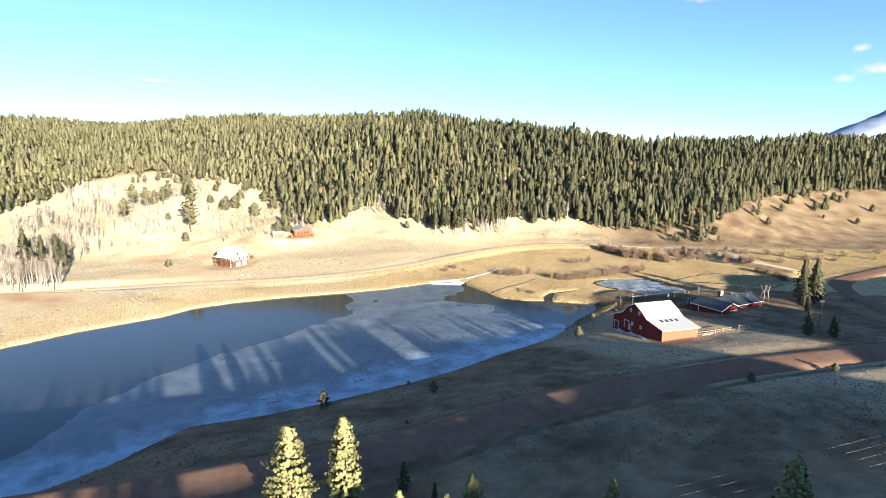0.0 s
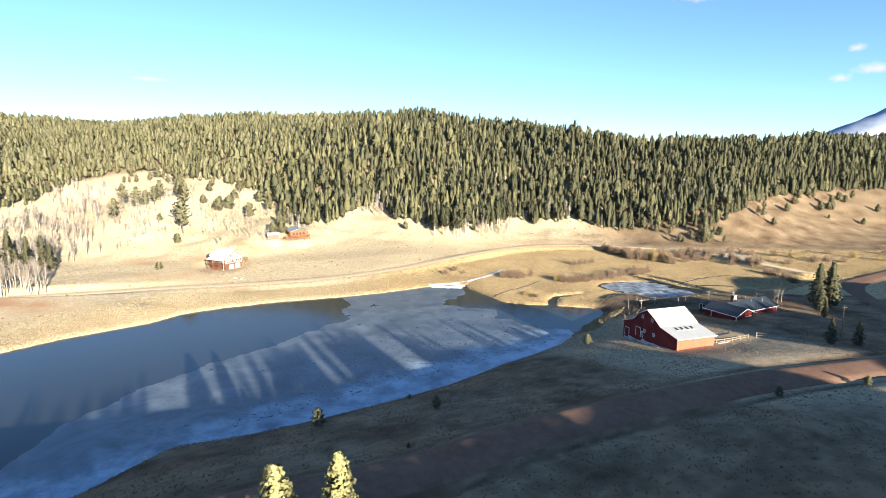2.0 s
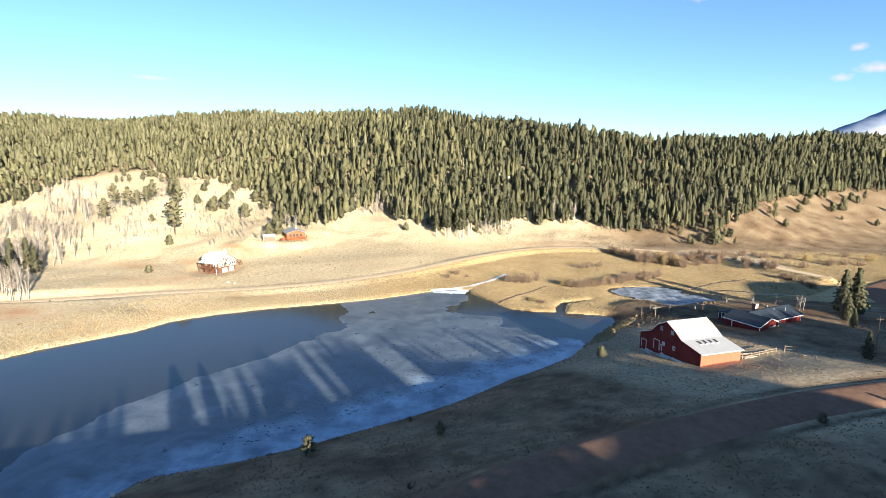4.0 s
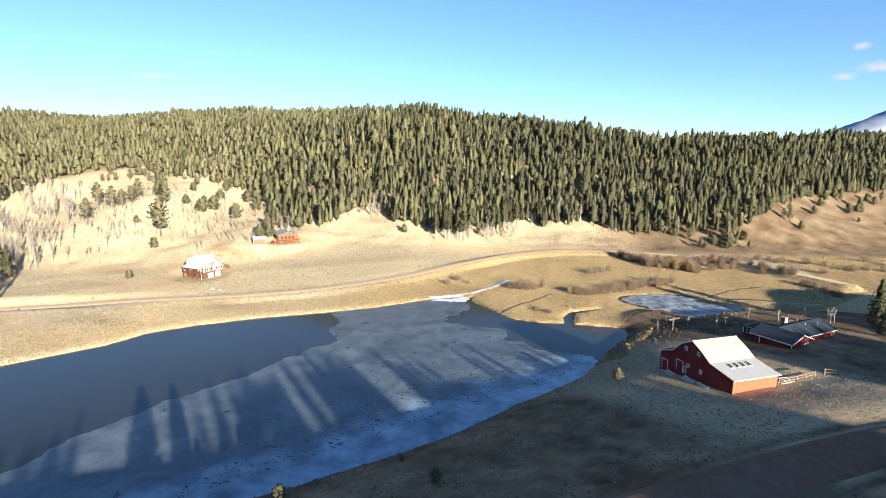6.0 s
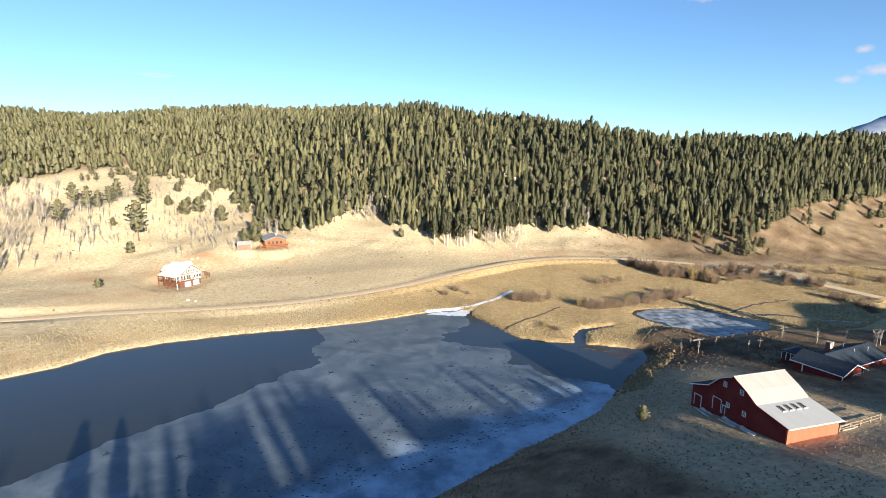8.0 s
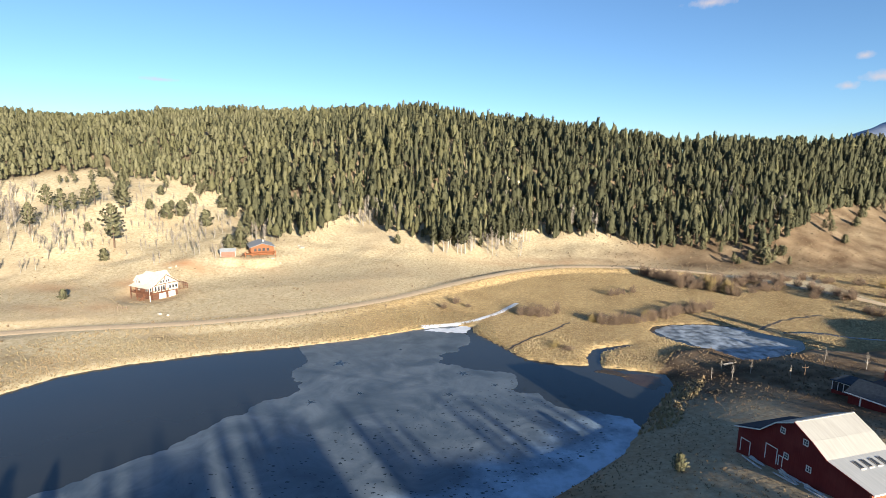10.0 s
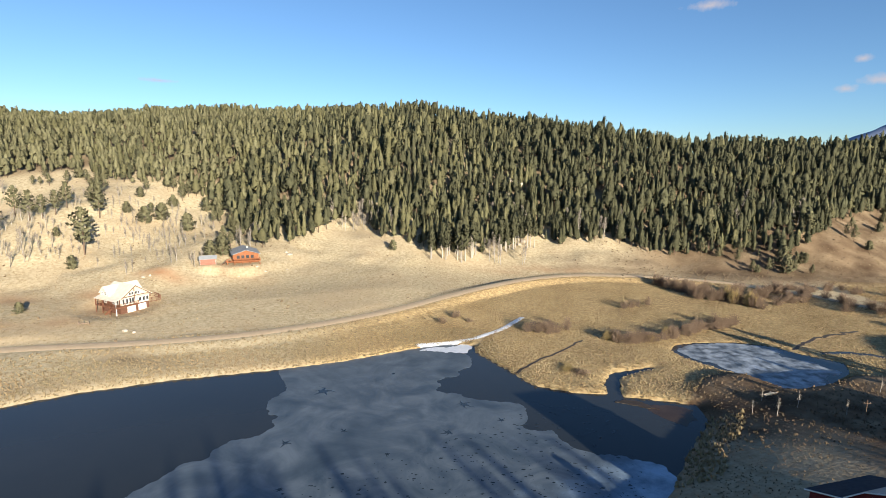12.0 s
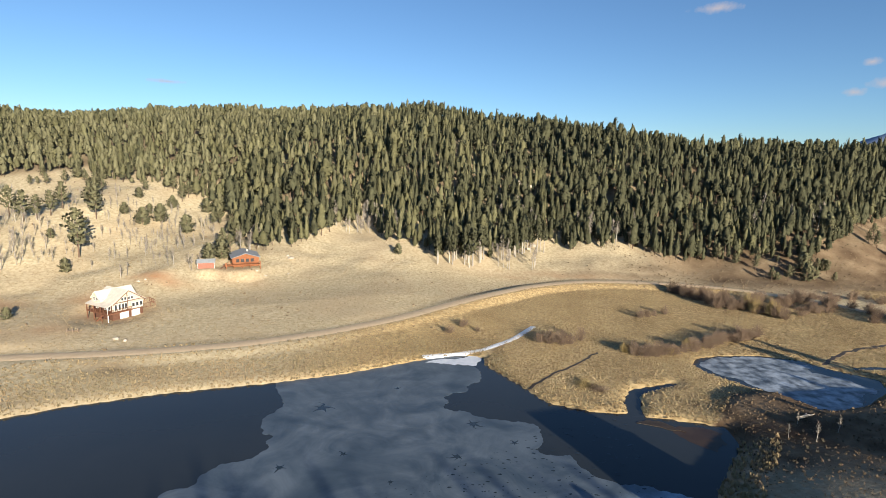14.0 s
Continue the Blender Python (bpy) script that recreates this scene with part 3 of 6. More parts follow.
def full_tree(seed, r, rings, sides, sprays, bare, blunt=0.62, lumpy=0.22, tuft=0.04):
    """A full-crowned needle tree, one metre high: a trunk, an uneven crown mass and short sprays that break up its outline."""
    rng = np.random.default_rng(seed)
    n = 5
    v = [(math.cos(k * math.tau / n) * 0.016, math.sin(k * math.tau / n) * 0.016, -0.04) for k in range(n)] + [(0, 0, 0.9)]
    f = [(k, (k + 1) % n, n) for k in range(n)]
    trunk = len(f)
    lobe = rng.uniform(0, math.tau, 3)
    sway = rng.normal(0, 0.02, 2)

    def reach(u, a):
        body = min(1.0, 0.45 + 3.2 * u) * (1.0 - u) ** blunt
        return r * body * (1 + 0.16 * math.sin(2 * a + lobe[0] + 4 * u) + 0.12 * math.sin(3 * a + lobe[1] - 7 * u) + 0.12 * math.sin(11 * u + lobe[2] + a))

    start = len(v)
    for k in range(rings):
        u = k / (rings - 0.35)
        for q in range(sides):
            a = (q + 0.5 * (k % 2)) * math.tau / sides
            w = 0.82 * reach(u, a) * rng.uniform(1 - lumpy, 1 + lumpy)
            v.append((math.cos(a) * w + sway[0] * u, math.sin(a) * w + sway[1] * u, bare + (0.97 - bare) * u + rng.normal(0, 0.012)))
    for k in range(rings - 1):
        for q in range(sides):
            a, b = start + k * sides + q, start + k * sides + (q + 1) % sides
            c, d = a + sides, b + sides
            f += [(a, b, d), (a, d, c)]
    v += [(sway[0], sway[1], 1.0), (0, 0, bare + 0.02)]
    top, low = len(v) - 2, len(v) - 1
    last = start + (rings - 1) * sides
    f += [(last + q, last + (q + 1) % sides, top) for q in range(sides)] + [(start + (q + 1) % sides, start + q, low) for q in range(sides)]
    for k in range(sprays):
        u = ((k + rng.random()) / sprays) ** 0.9 * 0.97
        a = rng.uniform(0, math.tau)
        w = reach(u, a)
        z = bare + (0.97 - bare) * u
        c, q = math.cos(a), math.sin(a)
        p = np.array((c * w * rng.uniform(0.72, 1.0), q * w * rng.uniform(0.72, 1.0), z + rng.normal(0, 0.012)))
        out = np.array((c, q, 0.45)) + rng.normal(0, 0.45, 3)
        out /= np.linalg.norm(out)
        e = np.cross(out, rng.normal(0, 1, 3))
        e /= np.linalg.norm(e)
        g = np.cross(out, e)
        t = tuft * rng.uniform(0.65, 1.35) * (1.1 - 0.5 * u)
        b = len(v)
        v += [tuple(p + e * t), tuple(p - e * 0.5 * t + g * 0.85 * t), tuple(p - e * 0.5 * t - g * 0.85 * t), tuple(p + out * t * 1.2)]
        f += [(b, b + 1, b + 3), (b + 1, b + 2, b + 3), (b + 2, b, b + 3)]
    return np.array(v), np.array(f), trunk


T_FAR = [full_tree(20 + k, 0.165 + 0.022 * (k % 3), 5, 5, 22, 0.08 + 0.05 * (k % 2), 0.55 + 0.1 * (k % 3), 0.26, 0.062) for k in range(8)]
T_NEAR = [full_tree(40 + k, 0.135 + 0.022 * (k % 3), 6, 6, 95, 0.08 + 0.08 * (k % 3), 0.55 + 0.12 * (k % 3), 0.26, 0.040) for k in range(8)]
T_ROUND = [full_tree(60 + k, 0.20 + 0.03 * (k % 3), 5, 6, 60, 0.22 + 0.06 * k, 0.42, 0.3, 0.058) for k in range(4)]
T_REAR = [full_tree(80 + k, 0.14, 6, 6, 26, 0.03, 0.6, 0.15) for k in range(4)]


def forest_line(x, y):
    return y - np.interp(x, FOREST_X, FOREST_Y)


def in_front(x, y, rng):
    f = forest_line(x, y)
    return (f > 0) & (f < 60) & (np.abs(x) < 430) & (rng.random(len(x)) < 0.93)


def in_back(x, y, rng):
    f = forest_line(x, y)
    foot = np.interp(x, FOOT_X, FOOT_Y)
    over = y - foot - np.interp(x, RISE_X, CREST_RUN)
    seen = np.abs(x) < y * 0.86 + 30
    far = (over > 300) & (over < 520) & (rng.random(len(x)) < 0.35) & ((x < -150) | (x > 150))
    return (f >= 60) & seen & ((over < 22) | far) & (rng.random(len(x)) < 0.97)


def sunward(s, a):
    """A spot s metres across the sun's way and a metres along it, away from the sun."""
    return 0.849 * s - 0.529 * a, 0.529 * s + 0.849 * a


# the stand of trees on the hill across the road: place across the sun's way, and how far its shade falls
STAND = [(7, 174), (4, 168), (16.8, 143), (19.5, 141), (22.2, 150), (25, 156), (29.7, 166), (33.6, 178), (37.8, 177), (39.8, 180), (41.7, 185), (43.8, 175), (46.3, 172),
         (48.2, 178), (52.4, 187), (56.4, 185), (59.5, 193), (61.5, 180), (63.6, 187), (66, 181), (68, 176), (77.4, 184), (79.6, 168), (82, 176), (84.6, 166), (87.2, 161), (89.6, 158),
         (98.2, 175), (100.3, 166), (103.6, 172), (111.2, 165), (113.4, 158), (118.4, 166)]
# unbroken runs of the stand: from, to, and how far their shade falls
RUNS = ((-60, 9, 166), (9, 16, 144), (16, 21, 146), (21, 27, 158), (29.2, 30.3, 166), (32.9, 34.6, 174), (37, 48.6, 176), (52, 52.9, 178), (55.9, 68.6, 180), (76.6, 90.4, 166), (97.4, 104.2, 163), (110.6, 113.6, 157), (151, 192, 160), (192, 300, 132))


def rear_stand():
    """Spots and heights of the trees that keep the near shore in shade, with the gaps between them."""
    rng = np.random.default_rng(77)
    marks = list(STAND)
    for s0, s1, tip in RUNS:
        s = s0
        while s < s1:
            marks.append((s, tip - rng.uniform(0, 10)))
            s += rng.uniform(0.9, 1.5)
    s = 1.0
    while s > -110:
        marks.append((s, rng.uniform(150, 182)))
        s -= rng.uniform(2.2, 5.0)
    s = -110.0
    while s < 300:                                   # lower growth that fills the gaps near the ground, added to block light
        marks.append((s, rng.uniform(122, 136) if s < 104 or s > 150 else rng.uniform(122, 132) if s < 121 else rng.uniform(100, 116)))
        s += rng.uniform(1.2, 2.2)
    spots, tall = [], []
    for s, tip in marks:
        for a, less in ((-90, 0), (-95.5, 16), (-84, 13)):
            a += rng.uniform(-1.5, 1.5)
            x, y = sunward(s + (rng.uniform(-0.7, 0.7) if less else 0), a)
            spots.append((x, y))
            tall.append(0.229 * (tip - less - a))
    spots = np.array(spots)
    tall = np.array(tall) - height(spots[:, 0], spots[:, 1])
    return spots[tall > 4], tall[tall > 4]


def behind(x, y, rng):
    q = to_line(x, y, NEAR_ROAD[:12])
    return (q < -100) & (q > -330) & (rng.random(len(x)) < 0.75)


def rear_woods():
    """The rest of that hill's forest, low enough to stay under the light that falls on the road."""
    rng = np.random.default_rng(78)
    spots = scatter(-260, 260, -360, 40, 6.2, 8, behind)
    a = -0.529 * spots[:, 0] + 0.849 * spots[:, 1]
    room = 12.0 + 0.229 * (62 - a) - height(spots[:, 0], spots[:, 1])
    h = np.minimum(rng.uniform(7, 13, len(spots)), room)
    ok = h > 2.2
    return spots[ok], h[ok]


front = scatter(-340, 430, 230, 600, 3.7, 5, in_front)
back = scatter(-640, 620, 290, 1000, 4.2, 6, in_back)
stand, stand_tall = rear_stand()
rear, rear_tall = rear_woods()
rear, rear_tall = np.vstack([stand, rear]), np.r_[stand_tall, rear_tall]
MATS_TREE = [M_BARK, M_SPRUCE, M_PINE, M_OLIVE]
woods("hillside_forest", front, T_NEAR + T_ROUND, [0.095] * 8 + [0.06] * 4, MATS_TREE, "dense evergreen forest along the foot of the hill", 3, 7.5, 14.0)
woods("ridge_forest", back, T_FAR + T_ROUND, [0.10] * 8 + [0.05] * 4, MATS_TREE, "evergreen forest up to the ridge line", 4, 7.5, 14.2)
woods("rear_forest", rear, T_REAR, [1 / 4] * 4, MATS_TREE, "evergreen forest on the hill across the road", 9, 8.0, 14.0, rear_tall)

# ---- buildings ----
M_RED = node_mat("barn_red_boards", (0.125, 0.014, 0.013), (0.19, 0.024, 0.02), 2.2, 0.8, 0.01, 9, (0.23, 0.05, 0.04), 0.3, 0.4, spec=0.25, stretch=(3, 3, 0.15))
# The same red made lighter: sunlight on the barn's front wall, as colour
M_RED_SUN = node_mat("sunlit_red_boards", (0.36, 0.088, 0.048), (0.45, 0.130, 0.076), 2.0, 0.8, 0.01, 9, spec=0.25, stretch=(3, 3, 0.15))
M_METAL = node_mat("pale_metal_roofing", (0.31, 0.30, 0.275), (0.39, 0.38, 0.35), 0.7, 0.5, 0.004, 3, (0.44, 0.43, 0.40), 0.25, 0.3, spec=0.3, stretch=(4, 0.3, 0.3))
M_METAL_GREY = node_mat("grey_metal_roofing", (0.34, 0.35, 0.345), (0.43, 0.43, 0.42), 0.7, 0.4, 0.004, 3, spec=0.5, stretch=(4, 0.3, 0.3))
M_BLUE_ROOF = node_mat("dark_blue_shingles", (0.020, 0.030, 0.044), (0.040, 0.053, 0.07), 1.6, 0.8, 0.01, 6, spec=0.15)
M_GREY_ROOF = node_mat("grey_shingles", (0.25, 0.27, 0.285), (0.36, 0.37, 0.375), 1.4, 0.8, 0.01, 6, spec=0.3)
M_CREAM_ROOF = node_mat("cream_metal_roof", (0.60, 0.54, 0.45), (0.74, 0.68, 0.58), 0.8, 0.5, 0.004, 3, spec=0.4)
M_WHITE = node_mat("white_trim_paint", (0.66, 0.65, 0.62), (0.80, 0.79, 0.76), 2.0, 0.6, spec=0.3)
M_GLASS = node_mat("dark_window_glass", (0.03, 0.035, 0.04), (0.05, 0.055, 0.06), 1.0, 0.06, spec=0.6)
M_LOG = node_mat("orange_stained_logs", (0.19, 0.066, 0.026), (0.31, 0.12, 0.048), 1.4, 0.7, 0.02, 5, spec=0.3, stretch=(0.3, 0.3, 4))
M_DECK = node_mat("reddish_deck_wood", (0.125, 0.056, 0.034), (0.20, 0.092, 0.055), 1.6, 0.8, spec=0.2)
M_TAN = node_mat("pale_stucco", (0.50, 0.43, 0.34), (0.62, 0.55, 0.45), 1.4, 0.9, spec=0.2)
M_BRICK = node_mat("brown_red_siding", (0.100, 0.050, 0.034), (0.155, 0.078, 0.052), 1.8, 0.85, 0.01, 7, spec=0.2, stretch=(0.4, 0.4, 5))
M_PINK = node_mat("faded_pink_boards", (0.28, 0.105, 0.075), (0.37, 0.155, 0.115), 1.8, 0.85, spec=0.2)
M_GREYWOOD = node_mat("weathered_grey_wood", (0.22, 0.19, 0.16), (0.38, 0.34, 0.29), 2.2, 0.9, 0.01, 12, spec=0.15)
M_CHIMNEY = node_mat("red_chimney_brick", (0.24, 0.08, 0.06), (0.33, 0.13, 0.1), 4, 0.9, spec=0.2)


def prism(bm, outline, x0, x1):
    """A solid with its outline in y and z, from x0 to x1."""
    a = [bm.verts.new((x0, y, z)) for y, z in outline]
    b = [bm.verts.new((x1, y, z)) for y, z in outline]
    bm.faces.new(a)
    bm.faces.new(b[::-1])
    for k in range(len(outline)):
        j = (k + 1) % len(outline)
        bm.faces.new((a[j], a[k], b[k], b[j]))
    bmesh.ops.recalc_face_normals(bm, faces=bm.faces)


def slab(name, p, q, x0, x1, thick, material, parent, label="", swap=False):
    """A sloping roof plane from edge p=(y, z) to edge q, along x; swap: along y instead."""
    bm = bmesh.new()
    (y0, z0), (y1, z1) = p, q
    n = Vector((0, -(z1 - z0), y1 - y0)).normalized() * thick
    if n.z < 0:
        n = -n
    prism(bm, [(y0, z0), (y1, z1), (y1 + n.y, z1 + n.z), (y0 + n.y, z0 + n.z)], x0, x1)
    if swap:
        for v in bm.verts:
            v.co = Vector((v.co.y, v.co.x, v.co.z))
        bmesh.ops.recalc_face_normals(bm, faces=bm.faces)
    return part(name, bm, material, parent, label)


def window_on(parent, side, at, u, z, w, h, bars=True, casing=None):
    """A window on a wall that faces -x (side 'x', at x) or -y (side 'y', at y): frame, pane and glazing bars."""
    def b(bm, u0, z0, u1, z1, d0, d1):
        if side == "x":
            box(bm, at - d1, u0, z0, at - d0, u1, z1)
        else:
            box(bm, u0, at - d1, z0, u1, at - d0, z1)
    bm = bmesh.new()
    t = 0.11
    b(bm, u - w / 2 - t, z - h / 2 - t, u - w / 2, z + h / 2 + t, 0.002, 0.06)
    b(bm, u + w / 2, z - h / 2 - t, u + w / 2 + t, z + h / 2 + t, 0.002, 0.06)
    b(bm, u - w / 2, z + h / 2, u + w / 2, z + h / 2 + t, 0.002, 0.06)
    b(bm, u - w / 2, z - h / 2 - t, u + w / 2, z - h / 2, 0.002, 0.08)
    if bars:
        b(bm, u - 0.03, z - h / 2, u + 0.03, z + h / 2, 0.02, 0.05)
        b(bm, u - w / 2, z - 0.03, u - 0.03, z + 0.03, 0.02, 0.05)
        b(bm, u + 0.03, z - 0.03, u + w / 2, z + 0.03, 0.02, 0.05)
    frame_ob = part("window", bm, casing or M_WHITE, parent, "log-framed window" if casing else "white-framed window")
    bm = bmesh.new()
    b(bm, u - w / 2, z - h / 2, u + w / 2, z + h / 2, 0.003, 0.018)
    part("pane", bm, M_GLASS, frame_ob)
    return frame_ob


def door_on(parent, side, at, u0, u1, z0, z1, material, frame_mat=M_WHITE, name="door", label=""):
    def b(bm, a0, c0, a1, c1, d0, d1):
        if side == "x":
            box(bm, at - d1, a0, c0, at - d0, a1, c1)
        else:
            box(bm, a0, at - d1, c0, a1, at - d0, c1)
    bm = bmesh.new()
    b(bm, u0, z0, u1, z1, 0.003, 0.03)
    d = part(name, bm, material, parent, label)
    bm = bmesh.new()
    b(bm, u0 - 0.13, z0, u0, z1 + 0.13, 0.002, 0.06)
    b(bm, u1, z0, u1 + 0.13, z1 + 0.13, 0.002, 0.06)
    b(bm, u0, z1, u1, z1 + 0.13, 0.002, 0.06)
    part("door_frame", bm, frame_mat, d)
    return d


def gable_trim(parent, side_x, points, size=0.2, material=None):
    """Boards along the edge of a gable, facing -x."""
    for (y0, z0), (y1, z1) in zip(points, points[1:]):
        bm = bmesh.new()
        prism(bm, [(y0, z0 - size), (y1, z1 - size), (y1, z1), (y0, z0)], side_x - 0.07, side_x - 0.005)
        part("rake_board", bm, material or M_WHITE, parent)


def barn_thing():
    b = thing("barn", pose(53.8, 144.7, 8.6, 0, 0, 19.2), "large red gambrel barn with a pale metal roof and side sheds", "barn")
    L = 11.3
    body = bmesh.new()
    prism(body, [(0.25, -2.5), (0.25, 3.45), (6.0, 4.5), (8.5, 6.15), (11.5, 7.65), (14.5, 6.15), (16.9, 3.85), (21.4, 2.0), (21.4, -4.5)], 0, L)
    part("wall", body, M_RED, b, "dark red board walls")
    box_part("front_wall", (0.004, 0.0, -2.4, L - 0.004, 0.245, 3.4), M_RED_SUN, b, label="red shed wall in a sunlit tone")
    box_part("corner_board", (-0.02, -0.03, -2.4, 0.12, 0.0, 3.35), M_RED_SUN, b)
    slab("shed_roof", (-0.45, 3.42), (6.0, 4.6), -0.35, L + 0.35, 0.12, M_METAL_GREY, b, "grey metal shed roof")
    slab("lower_roof", (6.0, 4.58), (8.5, 6.22), -0.35, L + 0.35, 0.12, M_METAL, b)
    slab("upper_roof", (8.5, 6.20), (11.5, 7.72), -0.35, L + 0.35, 0.12, M_METAL, b)
    slab("upper_roof", (11.5, 7.72), (14.5, 6.20), -0.35, L + 0.35, 0.12, M_METAL, b)
    slab("lower_roof", (14.5, 6.22), (16.9, 3.92), -0.35, L + 0.35, 0.12, M_METAL, b)
    slab("shed_roof", (16.9, 3.94), (21.9, 1.98), -0.35, L + 0.35, 0.12, M_BLUE_ROOF, b, "dark blue metal shed roof")
    box_part("ridge_cap", (-0.36, 11.38, 7.76, L + 0.36, 11.62, 7.9), M_METAL, b)
    box_part("gutter", (-0.36, -0.56, 3.36, L + 0.36, -0.45, 3.5), M_WHITE, b)
    gable_trim(b, -0.355, [(16.9, 3.94), (21.9, 2.1)])
    gable_trim(b, -0.355, [(11.5, 7.82), (14.5, 6.32), (16.9, 4.04)])
    gable_trim(b, -0.355, [(-0.45, 3.52), (6.0, 4.7), (8.5, 6.32), (11.5, 7.82)], 0.14, M_RED)
    for u, z in ((13.4, 5.45), (9.6, 5.45), (12.4, 1.75), (8.7, 1.75)):
        window_on(b, "x", 0, u, z, 0.62, 0.75)
    door_on(b, "x", 0, 18.9, 20.6, -1.8, 0.45, M_RED)
    door_on(b, "x", 0, 14.0, 15.9, -0.5, 1.95, M_RED)
    door_on(b, "x", 0, 13.0, 13.5, -0.4, 1.2, M_RED)
    slope = math.atan2(1.18, 6.45)
    for k in range(4):
        m = pose(3.3 + 1.55 * k, 4.35, 4.30, math.degrees(slope), 0, 0)
        sk = box_part("skylight", (-0.36, -0.72, 0.1, 0.36, 0.72, 0.22), M_GREYWOOD, b, m, label="dark-framed roof skylight")
        box_part("pane", (-0.28, -0.62, 0.22, 0.28, 0.64, 0.242), M_GLASS, sk, m)
        box_part("flashing", (-0.5, -0.86, 0.11, 0.5, -0.72, 0.19), M_WHITE, sk, m)
    return b


def ranch_house():
    h = thing("ranch_house", pose(83.2, 175.2, 6.6, 0, 0, 29), "low red ranch house with a dark blue shingle roof", "house")
    W, D, L = 8.5, 8.6, 23.0
    bm = bmesh.new()
    box(bm, 0, 2.0, -1.5, L, 10.5, 2.45)
    part("wall", bm, M_RED, h)
    bm = bmesh.new()
    prism(bm, [(0.0, -1.5), (0.0, 2.45), (W / 2, 4.15), (W, 2.45), (W, -1.5)], 0, 2.0)
    for v in bm.verts:
        v.co = Vector((v.co.y, v.co.x, v.co.z))
    bmesh.ops.recalc_face_normals(bm, faces=bm.faces)
    part("gable_wall", bm, M_RED, h)
    # wing roof, its ridge running back; main roof, its ridge running along
    slab("wing_roof", (-0.6, 2.36), (W / 2, 4.3), -0.6, 11.0, 0.16, M_BLUE_ROOF, h, swap=True)
    slab("wing_roof", (W / 2, 4.3), (W + 0.6, 2.36), -0.6, 6.0, 0.16, M_BLUE_ROOF, h, swap=True)
    slab("roof", (1.5, 2.4), (6.3, 4.45), W / 2, L + 0.5, 0.16, M_BLUE_ROOF, h)
    slab("roof", (6.3, 4.45), (11.1, 2.4), W / 2, L + 0.5, 0.16, M_BLUE_ROOF, h)
    bm = bmesh.new()
    prism(bm, [(2.0, 2.45), (6.3, 4.44), (10.5, 2.45)], L - 0.12, L)
    part("gable_end", bm, M_RED, h)
    for (x0, z0), (x1, z1) in (((-0.6, 2.36), (W / 2, 4.3)), ((W / 2, 4.3), (W + 0.6, 2.36))):
        bm = bmesh.new()
        prism(bm, [(x0, z0 - 0.05), (x1, z1 - 0.05), (x1, z1 + 0.2), (x0, z0 + 0.2)], -0.66, -0.605)
        for v in bm.verts:
            v.co = Vector((v.co.y, v.co.x, v.co.z))
        bmesh.ops.recalc_face_normals(bm, faces=bm.faces)
        part("rake_board", bm, M_WHITE, h)
    box_part("eave_board", (-0.72, -0.6, 2.3, -0.61, 11.0, 2.52), M_WHITE, h)
    box_part("eave_board", (W + 0.7, 1.4, 2.34, L + 0.5, 1.49, 2.55), M_WHITE, h)
    for x, y in ((0.06, -0.03), (W - 0.1, -0.03), (L - 0.1, 1.97)):
        box_part("corner_board", (x - 0.12, y - 0.05, -1.0, x + 0.12, y, 2.4), M_WHITE, h)
    box_part("corner_board", (-0.06, 8.2, -1.0, -0.002, 8.45, 2.4), M_WHITE, h)
    window_on(h, "y", 0.0, 5.0, 1.25, 1.3, 1.0)
    window_on(h, "y", 0.0, 6.7, 1.25, 1.3, 1.0)
    window_on(h, "y", 2.0, 10.6, 1.5, 1.2, 1.0)
    # glazed porch on the west side
    porch = box_part("porch", (3.7, 11.1, -1.2, 9.2, 15.5, 0.5), M_RED, h, label="glazed porch with white frames")
    slab("porch_roof", (10.8, 2.75), (15.8, 2.45), 3.3, 9.5, 0.12, M_BLUE_ROOF, porch)
    bm = bmesh.new()
    for k in range(5):
        box(bm, 3.7, 11.1 + k * 1.07, 0.5, 3.84, 11.24 + k * 1.07, 2.4)
    for k in range(1, 6):
        box(bm, 3.7 + k * 1.05, 11.1, 0.5, 3.84 + k * 1.05, 11.24, 2.4)
    box(bm, 3.7, 11.25, 2.3, 3.84, 15.4, 2.42)
    part("porch_frame", bm, M_WHITE, porch)
    box_part("pane", (3.8, 11.2, 0.5, 9.1, 15.4, 2.28), M_GLASS, porch)
    box_part("deck", (0.9, 11.3, -0.7, 3.68, 15.1, -0.5), M_WHITE, h, label="pale deck platform")
    ch = box_part("chimney", (10.6, 8.4, 2.5, 11.7, 9.5, 5.6), M_CHIMNEY, h, label="red chimney with white edges")
    for x in (10.52, 11.06, 11.6):
        box_part("chimney_edge", (x, 8.34, 4.2, x + 0.16, 8.395, 5.55), M_WHITE, ch)
    box_part("cap", (10.45, 8.25, 5.6, 11.85, 9.65, 5.72), M_GREYWOOD, ch)
    for x, y in ((14.2, 5.0), (16.0, 8.2), (18.6, 4.2)):
        box_part("vent_pipe", (x, y, 3.4, x + 0.16, y + 0.16, 4.75), M_METAL, h, label="metal roof vent")
    return h


